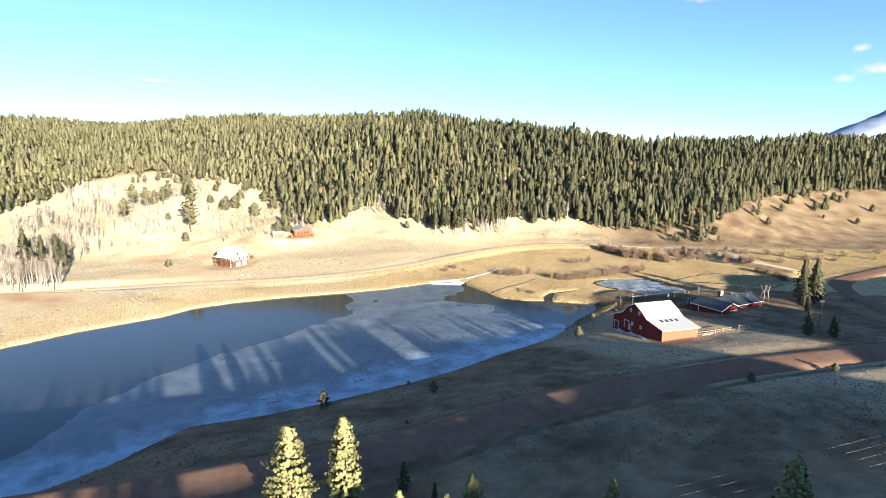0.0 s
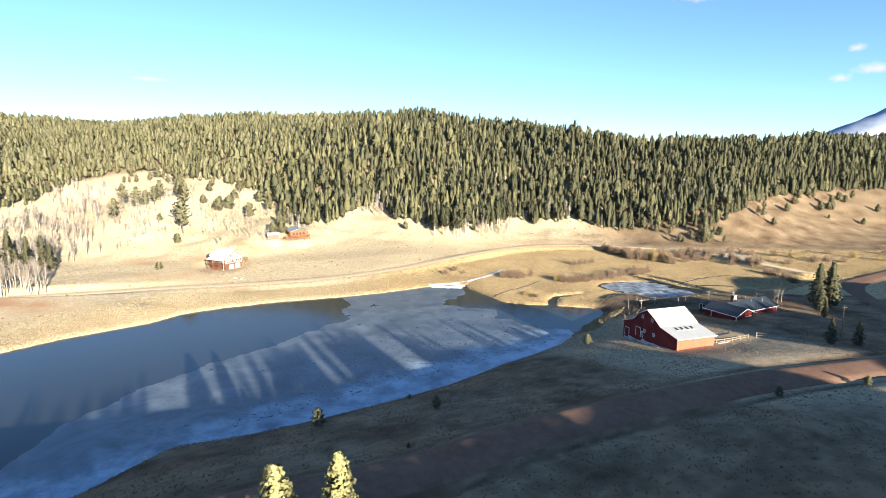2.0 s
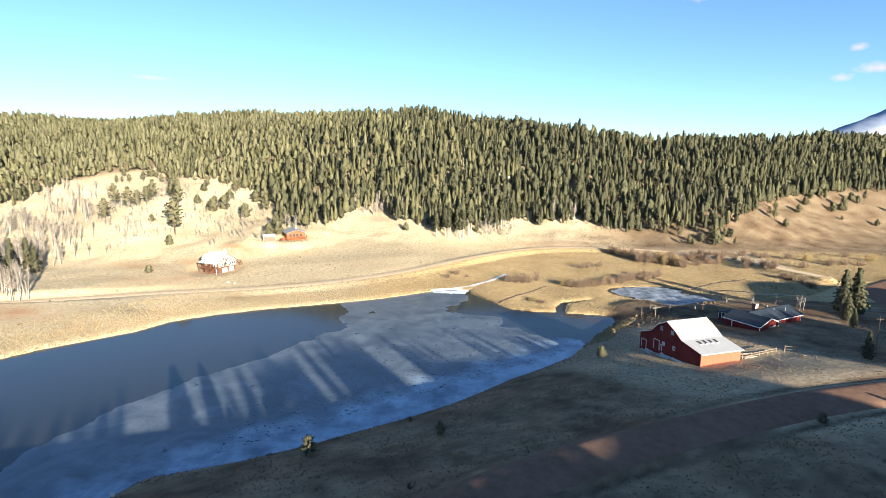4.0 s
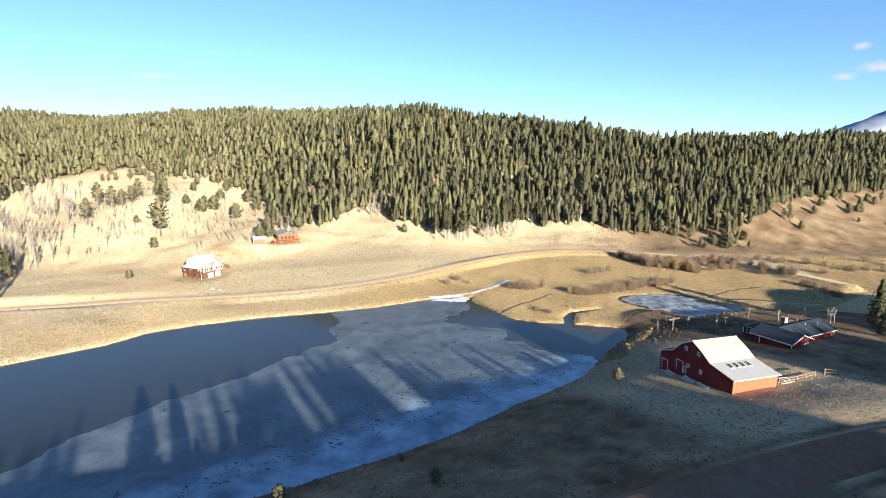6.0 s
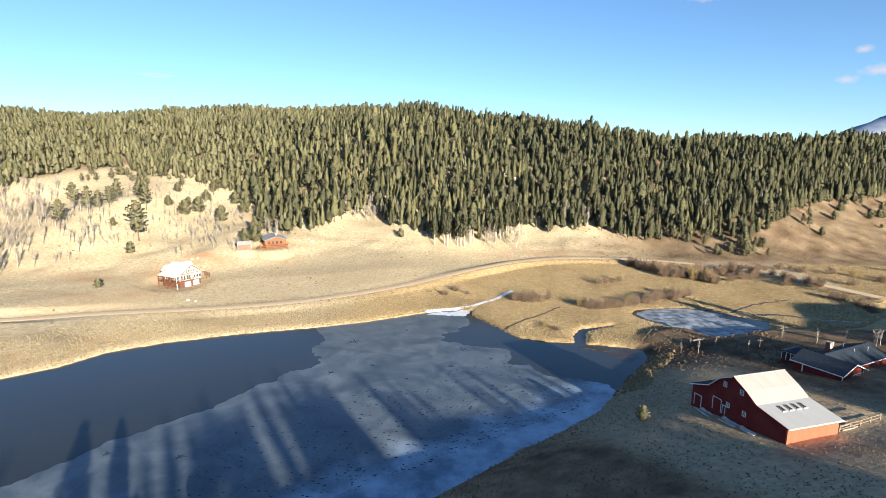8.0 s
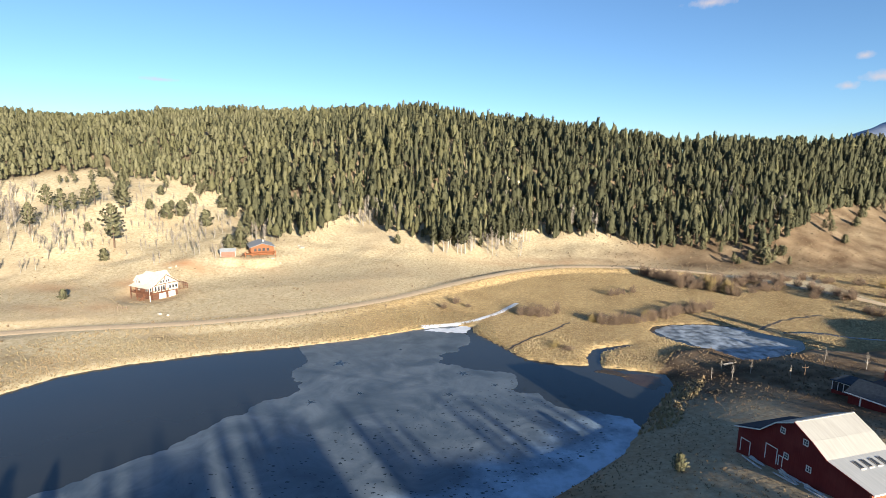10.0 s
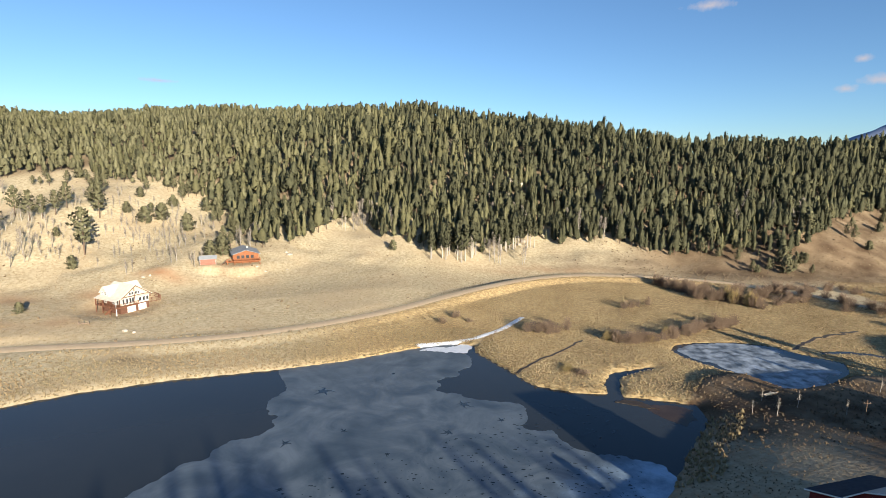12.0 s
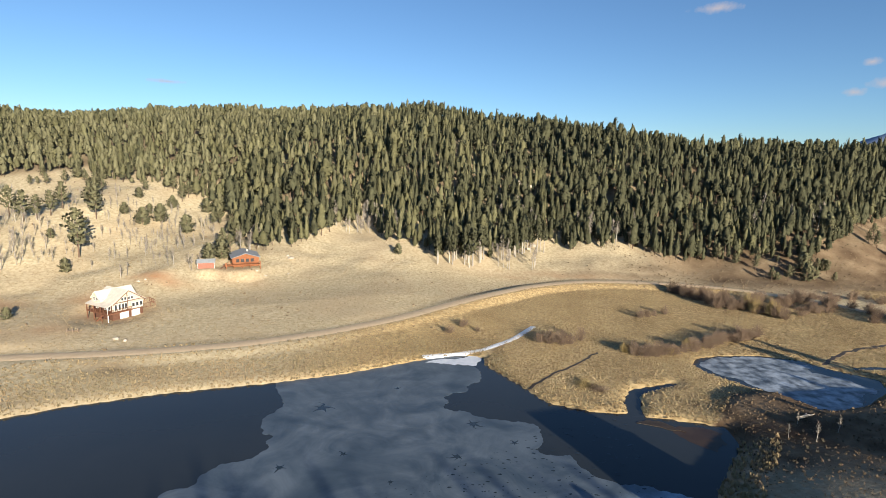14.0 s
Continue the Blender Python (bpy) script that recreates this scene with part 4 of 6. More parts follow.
def rail(parent, p, q, z0, high, posts, material, name="railing"):
    """A railing between two points of a deck: posts, two rails and pickets."""
    a, b = Vector((*p, z0)), Vector((*q, z0))
    d = b - a
    ln = d.length
    m = Matrix.Translation(a) @ Matrix.Rotation(math.atan2(d.y, d.x), 4, "Z")
    bm = bmesh.new()
    for k in range(posts):
        x = ln * k / (posts - 1)
        box(bm, x - 0.06, -0.06, 0, x + 0.06, 0.06, high, m)
    for z in (0.15, high - 0.05):
        box(bm, 0, -0.035, z - 0.05, ln, 0.035, z + 0.04, m)
    for k in range(int(ln / 0.4)):
        box(bm, k * 0.4 + 0.2, -0.015, 0.2, k * 0.4 + 0.24, 0.015, high - 0.1, m)
    return part(name, bm, material, parent)


def chalet():
    c = thing("chalet", pose(-109.0, 256.6, 4.1, 0, 0, 66), "two-storey chalet over a double garage, cream roof, beside a fenced yard", "house")
    W, D = 9.6, 9.6
    box_part("garage_wall", (0, 0, -1.2, W, D, 2.75), M_BRICK, c, label="brown-red garage storey")
    bm = bmesh.new()
    prism(bm, [(0, 2.75), (0, 5.35), (W / 2, 8.6), (W, 5.35), (W, 2.75)], 0.0, D)
    for v in bm.verts:
        v.co = Vector((v.co.y, v.co.x, v.co.z))
    bmesh.ops.recalc_face_normals(bm, faces=bm.faces)
    wall = part("wall", bm, M_BRICK, c, "brown upper walls with a cream gable front")
    wall.data.materials.append(M_TAN)
    for p in wall.data.polygons:
        p.material_index = 1 if p.normal.y < -0.9 else 0
    for x0, x1, z0, z1 in ((1.9, 4.5, 5.5, 5.75), (5.1, 7.6, 5.5, 5.75), (3.2, 4.5, 6.7, 7.1), (5.1, 6.3, 6.7, 7.1), (0.5, 4.5, 4.9, 5.1)):
        box_part("panel", (x0, -0.05, z0, x1, -0.004, z1), M_TAN, c, label="cream gable panel")
    slab("roof", (W / 2, 8.72), (W + 0.7, 4.98), -0.9, D + 0.3, 0.18, M_CREAM_ROOF, c, swap=True)
    slab("roof", (-0.15, 5.35), (W / 2, 8.72), -0.9, D + 0.3, 0.18, M_CREAM_ROOF, c, swap=True)
    slab("porch_roof", (-2.2, 4.65), (-0.15, 5.40), -0.9, D + 0.3, 0.14, M_CREAM_ROOF, c, "cream porch roof", swap=True)
    # cross gable behind, with a dormer to the west
    slab("cross_roof", (4.4, 6.2), (6.7, 8.45), -1.1, W + 0.9, 0.16, M_CREAM_ROOF, c)
    slab("cross_roof", (6.7, 8.45), (9.0, 6.2), -1.1, W + 0.9, 0.16, M_CREAM_ROOF, c)
    bm = bmesh.new()
    prism(bm, [(4.6, 5.0), (4.6, 6.35), (6.7, 8.4), (8.8, 6.35), (8.8, 5.0)], -0.75, W + 0.55)
    dormer = part("dormer", bm, M_TAN, c)
    window_on(dormer, "x", -0.75, 6.0, 6.3, 0.8, 1.0)
    window_on(dormer, "x", -0.75, 7.4, 6.3, 0.8, 1.0)
    # timber frame of the glazed gable front
    for (x0, z0, x1, z1, w) in ((W / 2 - 0.12, 2.9, W / 2 + 0.12, 8.3, 0), (0.2, 5.15, W - 0.2, 5.4, 0)):
        box_part("timber", (x0, -0.10, z0, x1, -0.004, z1), M_BRICK, c)
    for (x0, z0), (x1, z1) in (((-0.2, 5.12), (W / 2, 8.62)), ((W / 2, 8.62), (W + 0.75, 4.85))):
        bm = bmesh.new()
        prism(bm, [(x0, z0 - 0.12), (x1, z1 - 0.12), (x1, z1 + 0.16), (x0, z0 + 0.16)], -0.98, -0.905)
        for v in bm.verts:
            v.co = Vector((v.co.y, v.co.x, v.co.z))
        bmesh.ops.recalc_face_normals(bm, faces=bm.faces)
        part("rake_board", bm, M_BRICK, c)
    for u in (3.3, 4.2, 5.4, 6.3):
        if abs(u - W / 2) > 0.4:
            window_on(c, "y", 0.0, u, 6.15, 0.65, 0.9, False)
    for u in (1.1, 2.3, 3.4, 4.25):
        window_on(c, "y", 0.0, u, 3.9, 0.7, 1.75, False)
    bay = box_part("bay", (5.6, -0.7, 2.75, 9.3, -0.002, 4.9), M_TAN, c, label="bay with three windows")
    for u in (6.2, 7.45, 8.7):
        window_on(bay, "y", -0.7, u, 3.9, 0.85, 1.2, False)
    slab("bay_roof", (-1.0, 4.85), (0.0, 5.12), 5.4, 9.5, 0.1, M_CREAM_ROOF, bay)
    for x0 in (2.2, 5.9):
        g = door_on(c, "y", 0.0, x0, x0 + 2.75, -0.05, 2.2, M_WHITE, M_BRICK, "garage_door", "white panelled garage door")
        bm = bmesh.new()
        for k in range(1, 4):
            box(bm, x0 + 0.05, -0.036, -0.05 + k * 0.56 - 0.02, x0 + 2.7, -0.031, -0.05 + k * 0.56 + 0.02)
        part("panel_groove", bm, M_TAN, g)
    # raised porch round the west side and front
    deck = box_part("deck", (-2.1, -1.3, 2.45, 0.0, D, 2.74), M_DECK, c, label="reddish wooden deck on posts")
    box_part("deck_front", (0.002, -1.3, 2.45, 5.4, -0.002, 2.74), M_DECK, deck)
    for y in (-1.1, 2.4, 5.9, 9.3):
        box_part("post", (-2.05, y, -1.4, -1.85, y + 0.2, 4.65), M_WHITE if y < 0 else M_DECK, deck)
    rail(deck, (-2.0, -1.2), (-2.0, D), 2.74, 1.0, 6, M_DECK)
    rail(deck, (-2.0, -1.2), (5.3, -1.2), 2.74, 1.0, 6, M_DECK)
    for u, w in ((1.2, 0.9), (3.2, 0.9), (7.5, 0.9)):
        window_on(c, "x", 0.0, u, 3.9, w, 1.4, False)
    bm = bmesh.new()
    for k in range(12):
        box(bm, -3.1, 0.2 + k * 0.3, 2.5 - k * 0.22, -2.12, 0.5 + k * 0.3, 2.62 - k * 0.22)
    box(bm, -3.16, 0.0, -1.0, -3.10, 0.12, 2.5)
    part("stairs", bm, M_DECK, c, "wooden outside stairs")
    # fenced terrace on the uphill side
    for p, q in (((W + 0.1, 0.8), (W + 4.6, 0.4)), ((W + 4.6, 0.4), (W + 5.6, 4.6)), ((W + 5.6, 4.6), (W + 3.0, 8.6)), ((W + 3.0, 8.6), (W + 0.1, 9.0))):
        ends = [c.matrix_world @ Vector((u, w, 0)) for u, w in (p, q)]
        rail(c, p, q, max(ground_at(e.x, e.y) for e in ends) - c.location.z, 1.5, 4, M_DECK, "yard_fence")
    return c


def log_cabin():
    c = thing("log_cabin", pose(-94.2, 303.2, 11.6, 0, 0, 28), "orange log cabin with a grey roof and raised deck", "cabin")
    W, D = 11.4, 12.5
    y0 = 3.0
    box_part("wall", (1.6, y0, -1.0, W, y0 + D, 3.6), M_LOG, c, label="orange stained log walls")
    bm = bmesh.new()
    prism(bm, [(1.6, 3.6), ((1.6 + W) / 2, 5.15), (W, 3.6)], y0, y0 + D)
    for v in bm.verts:
        v.co = Vector((v.co.y, v.co.x, v.co.z))
    bmesh.ops.recalc_face_normals(bm, faces=bm.faces)
    part("gable", bm, M_LOG, c)
    mid = (1.6 + W) / 2
    slab("roof", (1.0, 3.5), (mid, 5.28), y0 - 1.3, y0 + D + 0.5, 0.16, M_GREY_ROOF, c, "grey shingle roof", swap=True)
    slab("roof", (mid, 5.28), (W + 0.6, 3.5), y0 - 1.3, y0 + D + 0.5, 0.16, M_GREY_ROOF, c, swap=True)
    ch = box_part("chimney", (7.3, 9.2, 4.0, 7.9, 9.8, 6.0), M_METAL, c, label="pale chimney pipe")
    for u in (3.2, 5.0, 6.8, 8.6):
        window_on(c, "y", y0, u + 0.3, 2.45, 1.15, 1.25, False, M_LOG)
    deck = box_part("deck", (-1.2, 0, 0.95, W + 0.4, y0 - 0.002, 1.2), M_LOG, c, label="orange wooden deck on log posts")
    for x in (-1.0, 1.8, 4.8, 7.8, 11.4):
        box_part("post", (x, 0.05, -1.6, x + 0.28, 0.33, 2.2), M_LOG, deck)
        bm = bmesh.new()
        m = Matrix.Translation((x + 0.14, 0.0, -0.2)) @ Matrix.Rotation(radians(-35), 4, "X")
        box(bm, -0.1, -0.1, -1.0, 0.1, 0.1, 1.2, m)
        part("brace", bm, M_LOG, deck)
    rail(deck, (-1.1, 0.12), (W + 0.3, 0.12), 1.2, 1.05, 8, M_LOG)
    rail(deck, (W + 0.3, 0.2), (W + 0.3, y0), 1.2, 1.05, 3, M_LOG)
    bm = bmesh.new()
    for k in range(10):
        box(bm, -1.5 - k * 0.34, 0.3, 1.0 - k * 0.21, -1.2 - k * 0.34, 1.6, 1.1 - k * 0.21)
    part("stairs", bm, M_LOG, c)
    bm = bmesh.new()
    prism(bm, [(0.1, 3.6), (0.1, 3.45), (-3.4, 1.2), (-3.4, 1.35)], 0.2, 0.4)
    for v in bm.verts:
        v.co = Vector((v.co.y + 1.5, v.co.x, v.co.z))
    bmesh.ops.recalc_face_normals(bm, faces=bm.faces)
    part("stair_beam", bm, M_LOG, c)
    return c


def shed():
    s = thing("shed", pose(-103.4, 297.4, 12.6, 0, 0, 24), "small faded pink shed with a grey roof", "shed")
    box_part("wall", (0, 0, -0.8, 5.8, 4.0, 2.0), M_PINK, s)
    slab("roof", (-0.35, 1.95), (2.0, 3.1), -0.35, 6.15, 0.12, M_GREY_ROOF, s)
    slab("roof", (2.0, 3.1), (4.35, 1.95), -0.35, 6.15, 0.12, M_GREY_ROOF, s)
    for x in (0.0, 5.68):
        bm = bmesh.new()
        prism(bm, [(0, 2.0), (2.0, 3.08), (4.0, 2.0)], x, x + 0.12)
        part("gable", bm, M_PINK, s)
    for x in (-0.02, 5.7):
        box_part("corner_board", (x, -0.06, -0.7, x + 0.12, -0.003, 1.95), M_WHITE, s)
    return s


barn_thing()
ranch_house()
chalet()
log_cabin()
shed()

# ---- lone trees and shrubs ----
def plume_tree(seed, r, limbs, tufts, size, bare, blunt, lift=0.25, lumpy=0.3):
    """A needle tree one metre high: a trunk, limbs at uneven heights and tufts of needles along each limb."""
    rng = np.random.default_rng(seed)
    n = 5
    v = [(math.cos(k * math.tau / n) * 0.02, math.sin(k * math.tau / n) * 0.02, -0.04) for k in range(n)] + [(0, 0, 0.95)]
    f = [(k, (k + 1) % n, n) for k in range(n)]
    trunk = len(f)
    for k in range(limbs):
        u = ((k + rng.random()) / limbs) ** 0.92
        a = k * 2.4 + rng.normal(0, 0.4)
        ln = r * min(1.0, 0.55 + 2.5 * u) * (1.02 - u) ** blunt * rng.uniform(1 - lumpy, 1 + lumpy * 0.6)
        z = bare + (0.98 - bare) * u
        c, s = math.cos(a), math.sin(a)
        count = max(2, int(tufts * (0.35 + 0.65 * ln / r)))
        for j in range(count):
            t = 0.25 + 0.75 * (j + rng.random()) / count
            p = np.array((c * ln * t, s * ln * t, z + lift * ln * t * t)) + rng.normal(0, 0.28, 3) * size * np.array((1, 1, 0.6))
            out = np.array((c, s, 0.5)) + rng.normal(0, 0.5, 3)
            out /= np.linalg.norm(out)
            e = np.cross(out, rng.normal(0, 1, 3))
            e /= np.linalg.norm(e)
            g = np.cross(out, e)
            q = size * rng.uniform(0.7, 1.3)
            b = len(v)
            v += [tuple(p + e * q), tuple(p - e * 0.5 * q + g * 0.85 * q), tuple(p - e * 0.5 * q - g * 0.85 * q), tuple(p + out * q * 1.1)]
            f += [(b, b + 1, b + 3), (b + 1, b + 2, b + 3), (b + 2, b, b + 3)]
    return np.array(v), np.array(f), trunk


def tree_meshes(name, needles, seed, r, limbs, tufts, size, bare, blunt, bark=None, **how):
    v, f, trunk = plume_tree(seed, r, limbs, tufts, size, bare, blunt, **how)
    n = soft_normals(v, seed)
    crown = mesh_from(name + "_crown", v, facing(v, f[trunk:], n), [needles], shade=True)
    crown.normals_split_custom_set_from_vertices(n.astype(np.float32))
    return mesh_from(name + "_trunk", v[:6], f[:trunk], [bark or M_BARK]), crown


SPRUCE = [tree_meshes("spruce", M_SPRUCE, 100 + k, 0.23 + 0.02 * k, 130, 7, 0.03, 0.05, 0.8, lift=-0.1) for k in range(3)]
PINE = [tree_meshes("pine", M_OLIVE, 110 + k, 0.27 + 0.03 * k, 60, 7, 0.036, 0.26, 0.55, lumpy=0.5) for k in range(3)]
BUSHY = [tree_meshes("bushy", M_OLIVE, 120 + k, 0.48, 75, 8, 0.055, 0.04, 0.5, lumpy=0.35) for k in range(3)]
# These crowns carry the painted sunlight all over, not only at the top
LIT = [tree_meshes("sunlit_spruce", M_SUNTOP, 130 + k, 0.27 - 0.06 * k, 260, 11, 0.021, 0.04, 0.62, lift=0.35, lumpy=0.28) for k in range(2)]
LODGE = [tree_meshes("lodgepole", M_SPRUCE, 140 + k, 0.13 + 0.02 * k, 46, 5, 0.036, 0.42, 0.5, M_ASPEN, lumpy=0.4) for k in range(3)]
rng_t = random.Random(7)


def tree(kinds, name, x, y, h, label, group="", category="tree", sink=0.1, which=None):
    trunk, crown = kinds[rng_t.randrange(len(kinds)) if which is None else which]
    ob = thing(name, pose(x, y, ground_at(x, y) - sink, 0, 0, rng_t.uniform(0, 360)), label, category, group)
    ob.scale = (h, h, h)
    for part_name, me in (("trunk", trunk), ("crown", crown)):
        new(part_name, me).parent = ob
    return ob


for x, y, h in ((-148, 288.4, 4.4), (-136.5, 250, 3.0), (-34.9, 348, 4.2), (-156, 336, 4.5), (-146, 333, 6.5), (-142.6, 341, 7.0), (-129, 338, 7.0), (-150, 345, 4.0), (-166, 305, 3.2)):
    tree(BUSHY, "round_pine", x, y, h * 1.25, "bushy round pine on the dry slope", "slope pines")
for x, y, h in ((-150.4, 299, 17.5), (-182.4, 312, 12), (-194.6, 319, 12), (-178.4, 314, 9.5), (-176, 318.5, 10), (-176.5, 326, 11), (-162, 326, 13.5), (-168, 331, 11), (-188, 300, 12), (-171, 339, 10)):
    tree(PINE, "pine_tree", x, y, h * 1.08, "tall open-crowned pine on the sunlit slope", "slope pines")
for x, y, h in ((-104.3, 308, 8.5), (-100.9, 312, 9), (-102.5, 315, 10)):
    tree(BUSHY, "spruce_tree", x, y, h * 0.8, "bushy dark evergreen behind the pink shed")
for x, y, h in ((209, 381.6, 5.2), (231, 406, 6), (291, 414, 5), (277, 430, 9), (180, 386, 13), (221, 425, 10), (273, 445, 9), (315, 434, 6), (175, 397, 14), (265, 423, 7), (265, 412, 3), (304, 447, 9), (196, 399, 11), (240, 432, 8)):
    tree(PINE if h > 8 else BUSHY, "hill_pine", x, y, h, "scattered pine on the bare hillside", "hillside pines")
for x, y, h in ((123.5, 201, 15), (130, 204.5, 15.5), (126.5, 199, 13), (117.3, 190, 9), (92, 147, 6.8), (98, 146, 6.4), (113, 181, 6)):
    tree(SPRUCE, "spruce_tree", x, y, h, "dark spruce by the ranch yard", "ranch spruces")
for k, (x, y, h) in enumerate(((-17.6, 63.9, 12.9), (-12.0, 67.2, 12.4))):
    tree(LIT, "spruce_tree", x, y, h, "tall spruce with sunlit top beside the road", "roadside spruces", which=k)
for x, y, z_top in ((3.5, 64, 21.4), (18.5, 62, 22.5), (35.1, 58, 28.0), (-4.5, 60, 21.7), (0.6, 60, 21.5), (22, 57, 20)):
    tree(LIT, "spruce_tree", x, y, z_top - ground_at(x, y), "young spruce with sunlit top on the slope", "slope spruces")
for x, y, h in ((-5.3, 71.5, 4.2), (-1.2, 69.5, 2.4)):
    tree(SPRUCE, "spruce_tree", x, y, h, "small dark spruce by the roadside ditch", "roadside spruces")
for x, y, h in ((-184, 228, 13), (-195, 247, 14), (-190, 249.5, 14.5), (-182, 244, 12), (-186, 236, 13), (-200, 243, 15), (-206, 250, 15)):
    tree(SPRUCE, "spruce_tree", x, y, h, "dark spruce in the aspen grove", "grove spruces")
for x, y, h in ((-4, 114.6, 2.6), (-26.5, 111, 3.6), (-10.5, 126, 1.2), (59.7, 112.3, 1.9), (78.8, 116.6, 2.0), (35.5, 160, 3.2), (-7.2, 92, 0.9)):
    tree(BUSHY, "juniper_bush", x, y, h, "small dark evergreen bush on the grassy bluff", "bluff bushes", "bush")


edge_n = 0
while edge_n < 74:
    x = rng_t.choice((rng_t.uniform(-225, -100), rng_t.uniform(120, 300)))
    off = rng_t.uniform(-20, 4)
    y = float(np.interp(x, FOREST_X, FOREST_Y)) + off
    tree(PINE if rng_t.random() < 0.7 else BUSHY, "edge_pine", x, y, rng_t.uniform(4, 10), "pine at the ragged edge of the forest", "forest edge pines")
    edge_n += 1


def stick(v, f, a, b, r0, r1):
    """A three-sided tapering stick."""
    a, b = np.array(a, float), np.array(b, float)
    d = (b - a) / (np.linalg.norm(b - a) + 1e-9)
    s = np.cross(d, (0.3, 0.5, 0.81))
    s /= np.linalg.norm(s) + 1e-9
    t = np.cross(d, s)
    k = len(v)
    for p, r in ((a, r0), (b, r1)):
        for q in range(3):
            w = q * math.tau / 3
            v.append(p + (s * math.cos(w) + t * math.sin(w)) * r)
    for q in range(3):
        w = (q + 1) % 3
        f.extend([(k + q, k + w, k + 3 + w), (k + q, k + 3 + w, k + 3 + q)])


def bare_tree(seed):
    """A leafless aspen one metre high: trunk and fine crown."""
    rng = np.random.default_rng(seed)
    v, f = [], []
    top = np.array((rng.normal(0, 0.03), rng.normal(0, 0.03), 0.97))
    mid = top * 0.5 + np.array((rng.normal(0, 0.012), rng.normal(0, 0.012), 0))
    stick(v, f, (0, 0, -0.02), mid, 0.017, 0.012)
    stick(v, f, mid, top, 0.012, 0.004)
    tv, tf = np.array(v), np.array(f)
    v, f = [], []
    for _ in range(28):
        z = rng.uniform(0.32, 0.95)
        a = rng.uniform(0, math.tau)
        ln = 0.05 + 0.20 * (1 - z) * rng.uniform(0.6, 1.3)
        p = mid * (z / 0.5) if z < 0.5 else mid + (top - mid) * (z - 0.5) / 0.5
        q = p + np.array((math.cos(a) * ln * 0.6, math.sin(a) * ln * 0.6, ln * 0.95))
        stick(v, f, p, q, 0.0065, 0.0035)
        for _ in range(3):
            e = p + (q - p) * rng.uniform(0.4, 1.0)
            stick(v, f, e, e + np.array((rng.normal(0, 0.03), rng.normal(0, 0.03), abs(rng.normal(0.05, 0.03)))), 0.0042, 0.0022)
    return mesh_from("trunk", tv, tf, [M_ASPEN]), mesh_from("crown", np.array(v), np.array(f), [M_TWIG])


ASPENS = [bare_tree(200 + k) for k in range(5)]


def aspen(x, y, h, group, label="bare pale aspen with fine grey twigs"):
    trunk, twigs = ASPENS[rng_t.randrange(5)]
    ob = thing("aspen_tree", pose(x, y, ground_at(x, y), rng_t.uniform(-3, 3), rng_t.uniform(-3, 3), rng_t.uniform(0, 360)), label, "tree", group)
    ob.scale = (h * 1.15, h * 1.15, h)
    new("trunk", trunk).parent = ob
    new("crown", twigs).parent = ob


def aspens(cx, cy, rx, ry, count, h0, h1, group):
    for _ in range(count):
        a, r = rng_t.uniform(0, math.tau), math.sqrt(rng_t.random())
        aspen(cx + rx * r * math.cos(a), cy + ry * r * math.sin(a), rng_t.uniform(h0, h1), group)


aspens(-176, 216, 16, 7, 46, 8, 12.5, "lakeside aspen grove")
aspens(-204, 252, 16, 16, 34, 8, 12, "lakeside aspen grove")
for _ in range(34):
    x = rng_t.uniform(-18, 36)
    tree(LODGE, "lodgepole_pine", x, float(np.interp(x, FOREST_X, FOREST_Y)) + rng_t.uniform(-7, 1), rng_t.uniform(12, 18), "tall pine with a bare pale trunk at the forest edge", "bare-trunked pines at the forest edge")
aspens(9, 355, 25, 5, 20, 8, 12, "aspens at the forest edge")
aspens(-50, 373, 12, 7, 16, 6, 10, "aspens at the forest edge")
aspens(-97, 330, 6, 6, 14, 6, 10, "aspens by the cabin")
aspens(-140, 318, 12, 6, 12, 3, 5.5, "young aspens on the slope")
aspens(-165, 296, 14, 8, 14, 3, 5, "young aspens on the slope")
aspens(-150, 325, 14, 8, 10, 3, 5, "young aspens on the slope")
for x, y, h in ((-125.4, 285.5, 5.5), (-124.6, 288, 5), (-126.5, 287, 4.5), (-114, 296, 7), (-112.6, 297.5, 7.5), (-105, 296, 6.5), (-106.5, 297.5, 6), (-104, 301, 6), (-141, 292.5, 4), (-127, 319, 5)):
    aspen(x, y, h, "aspens round the houses")
for x, y, h in ((64, 202.4, 4.0), (60.5, 205, 3.0), (69.5, 205, 3.4), (65, 210, 2.6), (110, 203, 5.5), (112.5, 205, 5.5), (106, 207, 4.5), (115, 207, 5), (98, 207, 4.2), (92, 213, 3.6), (76, 200, 3.2)):
    aspen(x, y, h, "saplings round the ranch", "bare grey sapling on the brown bank")


